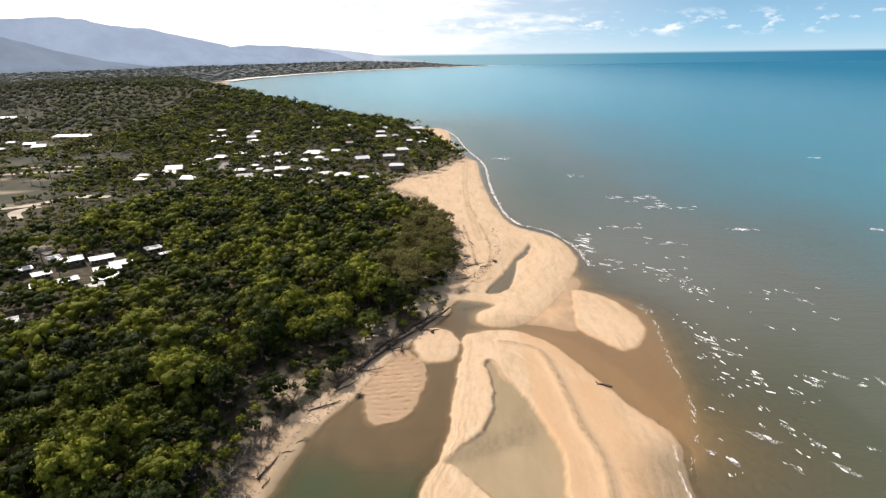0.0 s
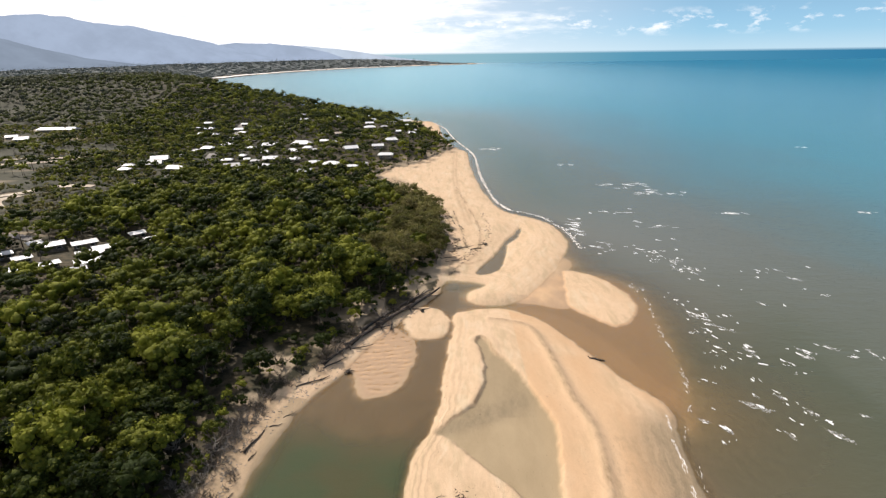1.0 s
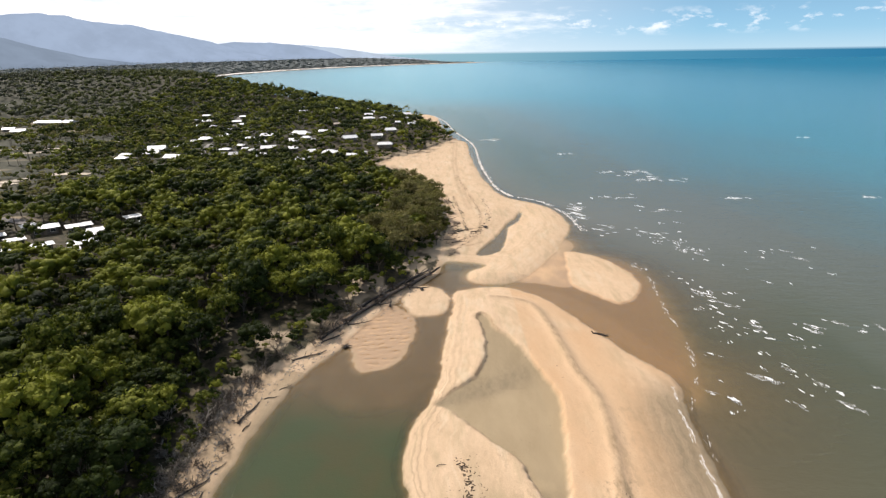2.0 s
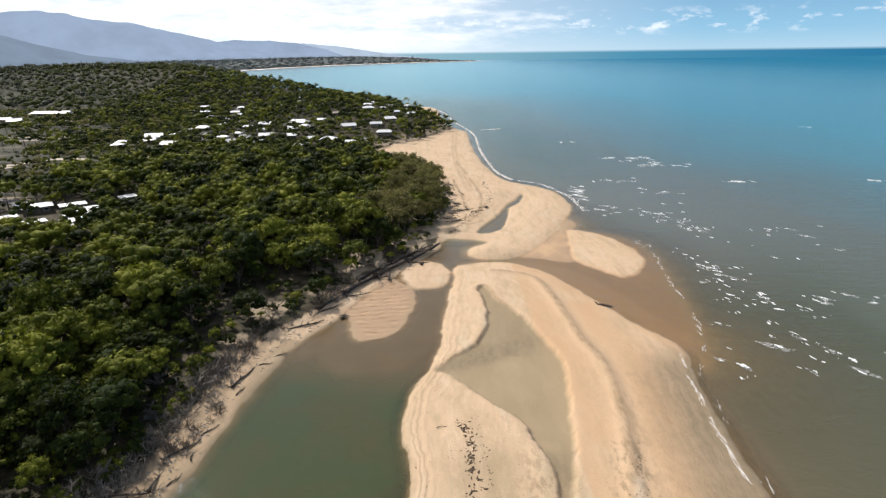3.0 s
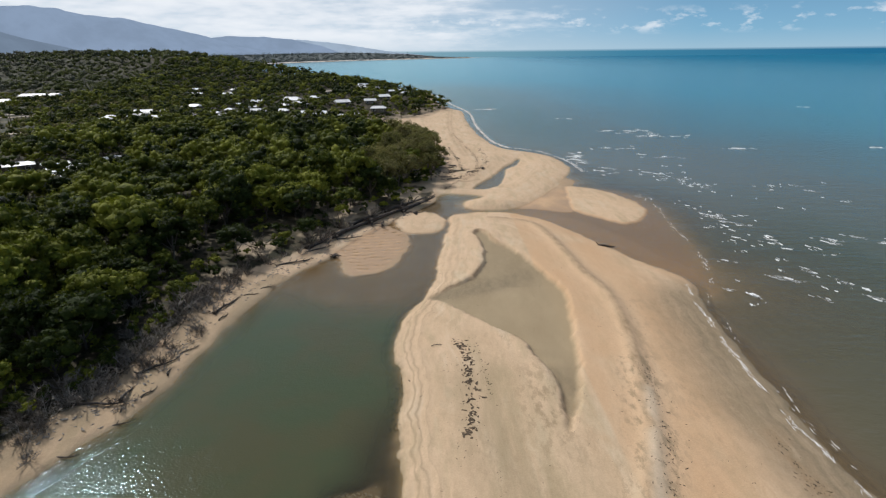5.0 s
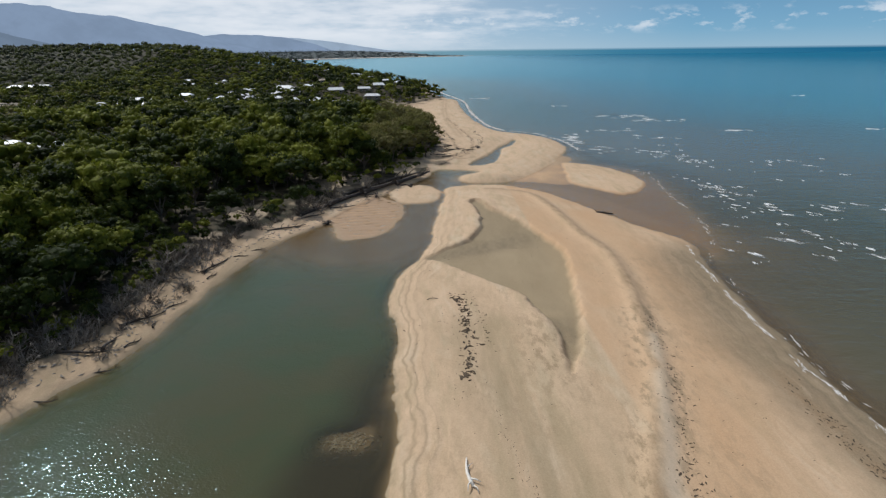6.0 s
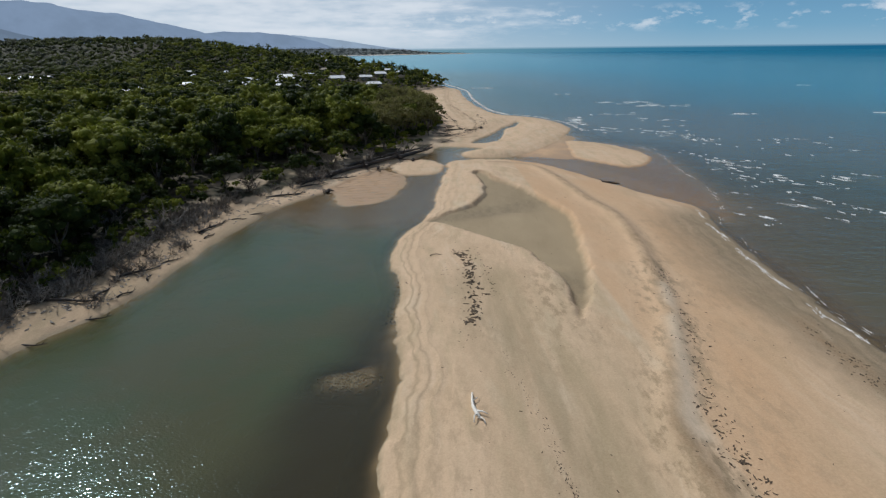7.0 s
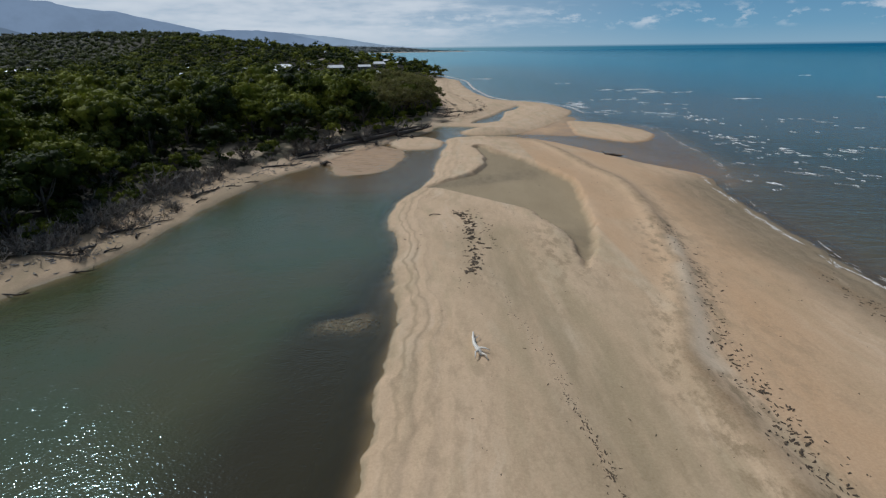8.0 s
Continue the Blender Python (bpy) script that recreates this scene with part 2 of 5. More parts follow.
    nt.links.new(bn.outputs[0], body.inputs["Normal"])
    fr = nt.nodes.new("ShaderNodeFresnel")
    fr.inputs[0].default_value = 1.33
    nt.links.new(bn.outputs[0], fr.inputs["Normal"])
    top = nt.nodes.new("ShaderNodeMixShader")
    nt.links.new(math_node(nt, "MULTIPLY", fr.outputs[0], math_node(nt, "SUBTRACT", math_node(nt, "ADD", 0.68, math_node(nt, "MULTIPLY", lag, 0.12)), math_node(nt, "MULTIPLY", deep, 0.46))), top.inputs[0])
    nt.links.new(mx.outputs[0], top.inputs[1])
    nt.links.new(gl.outputs[0], top.inputs[2])
    nt.links.new(top.outputs[0], out.inputs[0])
    return m


def make_leaf_material(name, dark, mid_c, light, trans=0.25):
    m, nt, b, out = material(name)
    p = position(nt)
    info = nt.nodes.new("ShaderNodeObjectInfo").outputs["Random"]
    isle = nt.nodes.new("ShaderNodeNewGeometry").outputs["Random Per Island"]
    tone = math_node(nt, "FRACT", math_node(nt, "ADD", info, attr(nt, "tone")))
    n = noise_tex(nt, p, 0.9, 3, 0.6)
    f = math_node(nt, "ADD", math_node(nt, "MULTIPLY", tone, 0.62), math_node(nt, "ADD", math_node(nt, "MULTIPLY", isle, 0.22), math_node(nt, "MULTIPLY", n, 0.35)))
    c = ramp(nt, f, [(0.16, dark), (0.52, mid_c), (0.92, light)])
    nt.links.new(c, b.inputs["Base Color"])
    b.inputs["Roughness"].default_value = 0.7
    b.inputs["Specular IOR Level"].default_value = 0.12
    bump(nt, b, noise_tex(nt, p, 3.2, 3, 0.7), 0.9, 0.35)
    tr = nt.nodes.new("ShaderNodeBsdfTranslucent")
    nt.links.new(mix(nt, 0.35, c, (0.21, 0.28, 0.014)), tr.inputs[0])
    mx = nt.nodes.new("ShaderNodeMixShader")
    mx.inputs[0].default_value = trans
    nt.links.new(b.outputs[0], mx.inputs[1])
    nt.links.new(tr.outputs[0], mx.inputs[2])
    nt.links.new(mx.outputs[0], out.inputs[0])
    return m


def make_plain(name, c1, c2, scale, rough=0.8, detail=5, bump_d=0.0, stretch=(1, 1, 1), metal=0.0):
    m, nt, b, _ = material(name)
    tc = nt.nodes.new("ShaderNodeTexCoord").outputs["Object"]
    n = noise_tex(nt, mapped(nt, tc, stretch), scale, detail, 0.62)
    info = nt.nodes.new("ShaderNodeObjectInfo").outputs["Random"]
    f = math_node(nt, "ADD", n, math_node(nt, "MULTIPLY", math_node(nt, "SUBTRACT", info, 0.5), 0.25))
    nt.links.new(ramp(nt, f, [(0.32, c1), (0.68, c2)]), b.inputs["Base Color"])
    b.inputs["Roughness"].default_value, b.inputs["Metallic"].default_value = rough, metal
    if bump_d:
        bump(nt, b, n, 0.6, bump_d)
    return m


GROUND = make_ground_material()
WATER = make_water_material()
LEAF = make_leaf_material("broadleaf", (0.005, 0.009, 0.003), (0.030, 0.046, 0.008), (0.225, 0.235, 0.028), 0.15)
# leaves of the inland plain, their olive greyed to suggest haze
LEAF_GREY = make_leaf_material("haze_grey_leaf", (0.062, 0.068, 0.047), (0.082, 0.086, 0.060), (0.104, 0.104, 0.074), 0.15)
LEAF_HILL = make_leaf_material("dull_hill_leaf", (0.042, 0.052, 0.022), (0.068, 0.078, 0.032), (0.105, 0.108, 0.044), 0.25)
# far leaves: distance haze is put into the blue-grey colour
LEAF_HAZED = make_leaf_material("far_hazed_leaf", (0.110, 0.130, 0.126), (0.130, 0.150, 0.146), (0.150, 0.168, 0.160), 0.1)
LEAF_DRY = make_leaf_material("dry_scrub_leaf", (0.070, 0.062, 0.027), (0.160, 0.138, 0.058), (0.255, 0.218, 0.092), 0.30)
BARK = make_plain("bark", (0.060, 0.045, 0.032), (0.19, 0.155, 0.12), 1.6, 0.9, 5, 0.05, (3, 3, 0.6))
DEADWOOD = make_plain("weathered_deadwood", (0.09, 0.076, 0.062), (0.33, 0.29, 0.245), 2.2, 0.9, 5, 0.03, (2, 2, 0.6))
DARKWOOD = make_plain("wet_dark_wood", (0.018, 0.014, 0.011), (0.075, 0.056, 0.042), 1.5, 0.75, 5, 0.04, (2, 2, 0.5))
BLEACHED = make_plain("bleached_driftwood", (0.58, 0.53, 0.45), (0.82, 0.78, 0.70), 3.0, 0.8, 5, 0.02, (4, 4, 0.8))
WRACK = make_plain("seaweed_wrack", (0.042, 0.028, 0.016), (0.125, 0.086, 0.050), 4.0, 0.9, 4, 0.03)
FOAM = make_plain("sea_foam", (0.62, 0.63, 0.62), (0.86, 0.86, 0.85), 2.5, 0.85, 6, 0.05)


def make_veil():
    m, nt, b, out = material("spent_foam")
    n = noise_tex(nt, position(nt), 1.6, 6, 0.7)
    b.inputs["Base Color"].default_value = (0.8, 0.8, 0.78, 1)
    b.inputs["Roughness"].default_value = 0.9
    t = nt.nodes.new("ShaderNodeBsdfTransparent")
    mx = nt.nodes.new("ShaderNodeMixShader")
    nt.links.new(ramp(nt, n, [(0.42, 0.0), (0.68, 0.6)]), mx.inputs[0])
    nt.links.new(t.outputs[0], mx.inputs[1])
    nt.links.new(b.outputs[0], mx.inputs[2])
    nt.links.new(mx.outputs[0], out.inputs[0])
    return m


VEIL = make_veil()
SURF = make_plain("thin_wash_foam", (0.50, 0.46, 0.40), (0.80, 0.78, 0.74), 1.4, 0.8, 6, 0.03)
ROOF_W = make_plain("white_metal_roof", (0.66, 0.66, 0.65), (0.80, 0.80, 0.79), 0.5, 0.45, 4)
ROOF_G = make_plain("grey_metal_roof", (0.34, 0.34, 0.34), (0.50, 0.50, 0.49), 0.5, 0.5, 4)
ROOF_T = make_plain("tan_roof", (0.30, 0.24, 0.19), (0.42, 0.35, 0.28), 0.7, 0.7, 4)
# wall colour is darkened to hold the shade under eaves and trees
WALL = make_plain("shade_dark_wall", (0.09, 0.08, 0.068), (0.17, 0.155, 0.13), 0.8, 0.85, 4)
TRIM = make_plain("white_trim", (0.62, 0.62, 0.60), (0.72, 0.72, 0.70), 1.0, 0.5)
PANE = make_plain("window_glass", (0.02, 0.025, 0.03), (0.04, 0.05, 0.055), 1.0, 0.08)
DOORM = make_plain("painted_door", (0.12, 0.10, 0.08), (0.2, 0.16, 0.12), 1.0, 0.6)
ROADM = make_plain("pale_dirt_road", (0.34, 0.28, 0.20), (0.52, 0.45, 0.35), 0.12, 0.92, 6)
BITUMEN = make_plain("worn_bitumen", (0.13, 0.12, 0.115), (0.24, 0.22, 0.20), 0.2, 0.9, 6)
STONE = make_plain("pale_creek_stone", (0.40, 0.33, 0.22), (0.66, 0.58, 0.44), 2.0, 0.8, 4, 0.02)


# backdrop ranges glow: haze and ridge shading are put into the emission colour
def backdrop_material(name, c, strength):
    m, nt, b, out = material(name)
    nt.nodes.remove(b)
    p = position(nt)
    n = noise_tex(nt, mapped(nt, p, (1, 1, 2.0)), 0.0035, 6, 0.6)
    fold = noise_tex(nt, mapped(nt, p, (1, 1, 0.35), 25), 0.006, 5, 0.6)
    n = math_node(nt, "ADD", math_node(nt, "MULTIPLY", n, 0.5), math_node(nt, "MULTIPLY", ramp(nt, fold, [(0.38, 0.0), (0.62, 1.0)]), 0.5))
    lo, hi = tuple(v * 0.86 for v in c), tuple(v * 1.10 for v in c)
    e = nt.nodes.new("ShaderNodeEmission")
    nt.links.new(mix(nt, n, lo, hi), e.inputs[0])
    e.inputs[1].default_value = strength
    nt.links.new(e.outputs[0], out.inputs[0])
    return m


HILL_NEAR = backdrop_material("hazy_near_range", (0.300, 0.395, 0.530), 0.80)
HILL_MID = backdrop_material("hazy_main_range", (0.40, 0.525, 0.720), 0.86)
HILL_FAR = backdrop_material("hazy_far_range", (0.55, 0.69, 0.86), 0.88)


# ---- shape helpers ----
def spline(points, closed=False, steps=6):
    """Smooth line through a few control points."""
    p = np.array(points, float)
    n = len(p)
    out = []
    for i in range(n if closed else n - 1):
        if closed:
            a, b, c, d = p[i - 1], p[i], p[(i + 1) % n], p[(i + 2) % n]
        else:
            a, b, c, d = p[max(i - 1, 0)], p[i], p[i + 1], p[min(i + 2, n - 1)]
        for k in range(steps):
            t = k / steps
            out.append(0.5 * (2 * b + (c - a) * t + (2 * a - 5 * b + 4 * c - d) * t * t + (3 * b - a - 3 * c + d) * t ** 3))
    if not closed:
        out.append(p[-1])
    return np.array(out)


def line_distance(x, y, line, closed=False):
    best = np.full(x.shape, 1e18)
    pairs = list(zip(line, np.roll(line, -1, 0) if closed else line[1:]))
    for (ax, ay), (bx, by) in pairs:
        dx, dy = bx - ax, by - ay
        q = dx * dx + dy * dy + 1e-12
        t = np.clip(((x - ax) * dx + (y - ay) * dy) / q, 0, 1)
        np.minimum(best, (x - ax - t * dx) ** 2 + (y - ay - t * dy) ** 2, out=best)
    return np.sqrt(best)


def area_distance(x, y, line):
    """Signed distance to a closed outline, positive inside."""
    d = line_distance(x, y, line, True)
    inside = np.zeros(x.shape, bool)
    for (ax, ay), (bx, by) in zip(line, np.roll(line, -1, 0)):
        if ay == by:
            continue
        cross = (ay > y) != (by > y)
        inside ^= cross & (x < (bx - ax) * (y - ay) / (by - ay) + ax)
    return np.where(inside, d, -d)


def smooth(a, lo, hi):
    t = np.clip((a - lo) / (hi - lo), 0, 1)
    return t * t * (3 - 2 * t)


def lattice(x, y, seed):
    """Cheap value noise on arrays, 0 to 1."""
    xi, yi = np.floor(x).astype(np.int64), np.floor(y).astype(np.int64)
    fx, fy = x - xi, y - yi
    fx, fy = fx * fx * (3 - 2 * fx), fy * fy * (3 - 2 * fy)

    def h(a, b):
        v = (a * 374761393 + b * 668265263 + seed * 974711) & 0x7FFFFFFF
        v = ((v ^ (v >> 13)) * 1274126177) & 0x7FFFFFFF
        return ((v ^ (v >> 16)) & 0xFFFF) / 65535.0
    return (h(xi, yi) * (1 - fx) + h(xi + 1, yi) * fx) * (1 - fy) + (h(xi, yi + 1) * (1 - fx) + h(xi + 1, yi + 1) * fx) * fy


def fractal(x, y, seed, octaves=4):
    s, a = np.zeros(x.shape), 0.5
    for k in range(octaves):
        s += a * lattice(x * 2 ** k, y * 2 ** k, seed + k)
        a *= 0.5
    return s / (1 - 0.5 ** octaves)


# ---- plan of the coast ----
COAST = spline([(-70, -60), (-55, 20), (-43.2, 48), (-39, 56), (-36.6, 63), (-35.3, 71), (-34.2, 80), (-32, 93), (-28.1, 105.5), (-22.6, 115.3), (-20, 124), (-14.5, 136),
                (-8, 149), (-1, 162), (1.5, 172), (8, 172), (14.5, 169), (8.5, 163), (9.5, 155), (18, 153), (27, 158), (33, 168), (40, 181), (45, 194), (51, 212), (50, 233), (43, 248), (31, 261),
                (25.5, 287), (22, 330), (20.5, 385), (20.5, 436), (13, 458), (6, 490), (2.5, 525), (0, 580), (-5, 640), (-24, 664), (-60, 682), (-140, 714), (-230, 792), (-340, 932), (-480, 1200), (-690, 1760), (-790, 2080)], steps=5)
COAST = np.vstack([COAST, spline([(-790, 2080), (-780, 2600), (-600, 3400), (-220, 4150), (250, 4700), (380, 4920)], steps=5)[1:], [(-9000, 6500), (-9000, -3000), (-90, -3000)]])
FOREST = np.vstack([spline([(-75, -60), (-60, 20), (-48, 50), (-42, 62), (-40.5, 74), (-40, 86), (-40, 96), (-35, 106), (-28, 117), (-24, 127), (-18.5, 138), (-10, 150), (-2, 162), (0, 172), (2, 195), (4, 214), (1, 252),
                            (-12, 278), (-20, 300), (-36, 335), (-33, 362), (-19, 376), (-10, 398), (3, 428), (12.5, 450), (9, 464), (-3, 500), (-14, 545), (-24, 605), (-40, 652), (-72, 668), (-148, 706), (-240, 784), (-352, 928), (-494, 1198), (-708, 1762), (-815, 2085)], steps=4),
                    [(-815, 2600), (-640, 3420), (-260, 4180), (210, 4740), (350, 4980), (-9000, 6500), (-9000, -3000), (-100, -3000)]])
SPIT = spline([(4, 147), (9.5, 150), (18, 151), (25, 146.5), (31, 139), (36, 127), (39.5, 119), (43.5, 110), (47.4, 103), (48.6, 97), (46.2, 89), (45.0, 76), (44.2, 66), (43.2, 58),
               (43.0, 50), (43, 42), (44, 25), (46, 0), (50, -70), (-22, -70), (-9, 0), (-4.6, 24), (-4.2, 36), (-3.2, 45), (-4.4, 54), (-4.4, 65), (-6, 75), (-5.6, 83),
               (-3.6, 90), (-1.2, 96), (0.3, 107), (2, 127), (3.6, 139)], True)
FLAT = spline([(10.5, 131.5), (12.8, 128.5), (13.6, 123.4), (16.3, 118.6), (19.2, 112), (21.4, 103), (23.2, 95), (22.4, 85), (21.2, 76), (19.6, 68), (17.9, 60.5), (16.4, 56), (14.9, 53),
               (15.3, 57), (16, 62), (15.4, 67), (13.8, 72), (13.2, 75.2), (10, 79.2), (5.8, 83.7), (2.2, 89.6), (-1.2, 92), (1.2, 93.9), (3.4, 97.5), (6.7, 100.3), (8.9, 105.4), (10.3, 113.6), (10.6, 121.5), (9.2, 128.5)], True)
ISLET = spline([(43, 181), (51, 177), (56, 169), (59, 156), (56, 145), (49, 138), (44, 143), (38.5, 152), (40, 167)], True)
CREEK_LOBE = spline([(-10, 149), (-4, 153), (1.5, 148), (3, 142), (1, 134), (-5, 132), (-9, 136)], True)
RIPPLE_BAR = spline([(-20, 113), (-18, 106), (-13.5, 105.5), (-10, 108), (-7, 116), (-6, 127), (-8, 134), (-14, 139), (-20, 128), (-23, 119)], True)
SHOAL = spline([(20, 150), (40, 182), (47, 180), (58, 172), (62, 156), (59, 128), (55, 106), (49, 92), (40, 110)], True)
DAMP_FLAT = spline([(17, 157), (24, 163.5), (31, 171), (38, 184), (43.5, 199), (47, 190), (44, 180), (41.5, 165), (39, 153), (36.5, 150), (29, 153.5)], True)
DAMP_SLOPE = spline([(19, 150.5), (29, 147.8), (35, 143.5), (39, 137), (43, 128.5), (48.5, 113), (51.5, 104), (48.5, 99), (45, 111), (41, 121), (34, 136), (27, 143.5)], True)
TIDE_POOL = spline([(34.8, 233), (32.6, 222), (26.6, 210), (24.6, 197), (21.8, 186), (18.2, 180), (12.5, 179.5), (16.6, 189), (20.8, 199), (24.6, 210), (30, 222)], True)
BERM = spline([(14, 142), (23.5, 138), (26.6, 126.5), (27.8, 114), (28.6, 103), (30.2, 95), (30.4, 87), (29.4, 78), (27.8, 69), (26.2, 61), (24.3, 53), (21.6, 45.5), (19, 39), (17.6, 34.5), (17.4, 30), (17.6, 26), (17.6, 22), (17, 5)])
SWALE = spline([(6.4, 64), (8.4, 53), (10.1, 45), (11, 39), (11, 33), (10.9, 28), (10.8, 22), (11, 0)])
PAN_DRAIN = spline([(-1.0, 92.4), (3.2, 94.3), (7.6, 95.8), (13.3, 99), (19.6, 103.5), (22, 105)])
DRIFT_LINES = [spline([(6.2, 259), (8.6, 233), (9.8, 211), (10.6, 204)]), spline([(8.9, 310), (13.4, 269), (16.8, 233), (16.5, 218), (13.6, 198), (6.7, 185), (3.6, 177)]), spline([(2, 190), (9, 187), (15, 192)]),
               spline([(2, 262), (4, 240), (3, 215)]), spline([(-34, 338), (-26, 330), (-19, 320), (-8, 300)])]
WET_HOLLOW = spline([(-34, 341), (-25, 334), (-18, 321), (-27, 317)], True)
PALE_STRIP = spline([(27, 61.5), (25.2, 55.5), (23.4, 50), (21.8, 44.5), (20.4, 40), (18.9, 36.2), (19, 34)])
WEED_LINE = spline([(5.6, 56), (6.5, 45.3), (7.0, 41), (7.8, 37.5), (8.1, 34.4), (8.2, 31.7), (8.5, 29.3), (8.8, 27.2), (8.9, 25), (9.1, 23), (9.4, 16)])
BEACH_TRACK = spline([(12, 432), (9, 343), (10, 288), (13, 238)])
SHORE_WEED = spline([(38, 53), (37.6, 47), (37.4, 43.5), (37.3, 40), (37.5, 37), (38, 30)])
CLEARINGS = [(-136, 192, 9, 6), (-166, 340, 7, 26), (-205, 372, 12, 6), (-315, 420, 24, 8), (-289, 367, 21, 7), (-282, 387, 15, 6), (-337, 519, 13, 6), (-286, 436, 10, 5), (-378, 521, 13, 6), (-412, 535, 13, 5), (-235, 295, 14, 5), (-180, 220, 18, 5), (-380, 575, 40, 6), (-280, 330, 14, 5), (-25, 238, 5.5, 15)]


def ground_height(x, y):
    """Height and surface character of the one ground sheet."""
    shape = x.shape
    near = (x > -75) & (x < 95) & (y > -80) & (y < 330)
    coast = area_distance(x, y, COAST)
    wood = area_distance(x, y, FOREST)

    rough = (fractal(x * 0.3, y * 0.3, 43) - 0.5) * 1.6 + (fractal(x * 0.95, y * 0.95, 45, 3) - 0.5) * 0.55

    def local(outline):
        d = np.full(shape, -60.0)
        d[near] = area_distance(x[near], y[near], outline) + rough[near]
        return d

    def beside(line):
        d = np.full(shape, 99.0)
        d[near] = line_distance(x[near], y[near], line)
        return d

    n1, n2 = fractal(x * 0.06, y * 0.04, 3), fractal(x * 0.35, y * 0.2, 11)

    def bank(d, top, run, fall):
        return np.where(d > 0, top * (1 - np.exp(-np.maximum(d, 0) / run)), np.maximum(d * fall, -5))

    def terrace(d, top, lip, run, fall):
        """A low cut lip at the water's edge, then a long gentle rise."""
        up = top * (lip * (1 - np.exp(-np.maximum(d, 0) / 0.55)) + (1 - lip) * (1 - np.exp(-np.maximum(d, 0) / run)))
        return np.where(d > 0, up, np.maximum(d * fall, -5))

    edge_n = (fractal(x * 0.22, y * 0.22, 41) - 0.5) * 2.2
    coast = coast + edge_n * 0.7
    land = bank(coast, np.where(y > 160, 1.05, 1.7), np.where(y > 140, 3.2, 5.0), np.where(y > 190, 0.22, 0.12))
    land = np.where((coast > 0) & (y < 160) & (x < 6), terrace(coast, 1.7, 0.20, 9.0, 0.12), land)
    land = np.where((coast < 0) & (x < 6) & (y < 170), np.maximum(coast * 0.38, -1.9), land)
    land += smooth(wood, -3, 4) * 0.9 + smooth(wood, 6, 60) * 1.2
    land += smooth(wood, 0, 25) * (n1 - 0.4) * 1.6

    def hill(cx, cy, rx, ry, top):
        return top * np.exp(-((x - cx) / rx) ** 2 - ((y - cy) / ry) ** 2)

    rise = (hill(-45, 455, 62, 105, 8) + hill(-105, 520, 50, 85, 12) + hill(-190, 645, 85, 80, 17) + hill(-240, 760, 70, 90, 16) + hill(-325, 815, 100, 115, 22) + hill(-450, 850, 130, 140, 20)
            + hill(-640, 880, 180, 180, 25) + hill(-800, 1500, 480, 420, 28) + hill(-560, 1050, 300, 260, 8))
    land += rise * smooth(wood, 0, 30) + np.clip((y - 1500) / 3000, 0, 1) * smooth(wood, 0, 500) * 42
    spit = local(SPIT)
    h_spit = np.where(x < 14, terrace(spit, 1.35, 0.30, 8.0, 0.10), terrace(spit, 1.35, 0.12, 8.0, np.where(y < 98, 0.26, 0.10)))
    west = (x < 5) & (spit < 0)
    h_spit = np.where(west, np.maximum(spit * np.where(y < 92, 0.55, 0.45), -1.9), h_spit)
    berm = beside(BERM)
    h_spit += np.where(spit > 0, 0.50 * np.exp(-(berm / 1.3) ** 2), 0)
    h_spit -= np.where(spit > 0, 0.35 * np.exp(-(beside(SWALE) / 3.5) ** 2), 0)
    # low step lines the falling tide cut into the lagoon side
    h_spit += np.where((spit > 0) & (spit < 4.5) & (x < 8), 0.05 * np.sin(spit * 4.2), 0)
    flat = local(FLAT)
    cut = smooth(flat, -0.2, 0.45) * smooth(y, 50, 60)
    h_spit += np.where(spit > 0, np.where(x < 15, 0.20, 0.05) * np.exp(-((flat + 1.0) / 1.1) ** 2) * smooth(y, 56, 66), 0)
    h_spit = h_spit * (1 - cut) + np.minimum(h_spit, 0.46 + 0.012 * np.clip(13 - x, 0, 12)) * cut
    islet = terrace(local(ISLET), 0.6, 0.42, 4.0, 0.08)
    lobe = terrace(local(CREEK_LOBE), 0.34, 0.6, 2.5, 0.35)
    rip_d = local(RIPPLE_BAR)
    wave = np.sin((y * 0.95 - x * 0.15) * 3.0 + 5.5 * fractal(x * 0.45, y * 0.20, 5)) * 0.085 * (0.15 + 0.85 * smooth(fractal(x * 0.8, y * 0.5, 77), 0.38, 0.58))
    ripples = bank(rip_d, 0.06, 1.0, 0.35) + np.where(rip_d > 0, wave * smooth(rip_d, 0, 2), 0)
    shoal = np.minimum(bank(local(SHOAL), 0.0, 2.0, 0.07), 0) - 0.085 + 0.07 * (n1 - 0.5)
    damp = np.maximum(bank(local(DAMP_FLAT), 0.17, 3.0, 0.06), np.minimum(bank(local(DAMP_SLOPE), 0.0, 5.0, 0.03), 0) - 0.035)
    h = np.maximum.reduce([land, h_spit, islet, lobe, ripples, shoal, damp])
    # the inner end of the lagoon silts up
    silt = smooth(y + (n1 - 0.5) * 30 + 0.25 * (x + 15), 84, 96) * (x < 6) * (x > -40) * (y < 165)
    h = np.where((silt > 0) & (h < -0.3), np.maximum(h, -1.9 + 1.52 * silt + 0.1 * (n2 - 0.5)), h)
    # stony shallows in the lagoon
    mound = 1.02 * np.exp(-(np.abs(x + 8.6) / 3.6) ** 3 - (np.abs(y - 44.6) / 2.9) ** 3) + 0.8 * np.exp(-((x + 6.0) / 1.6) ** 2 - ((y - 52) / 9.0) ** 2)
    h = np.where(h < 0, np.maximum(h, -1.9 + 1.70 * np.clip(mound, 0, 1)), h)
    pool = local(TIDE_POOL)
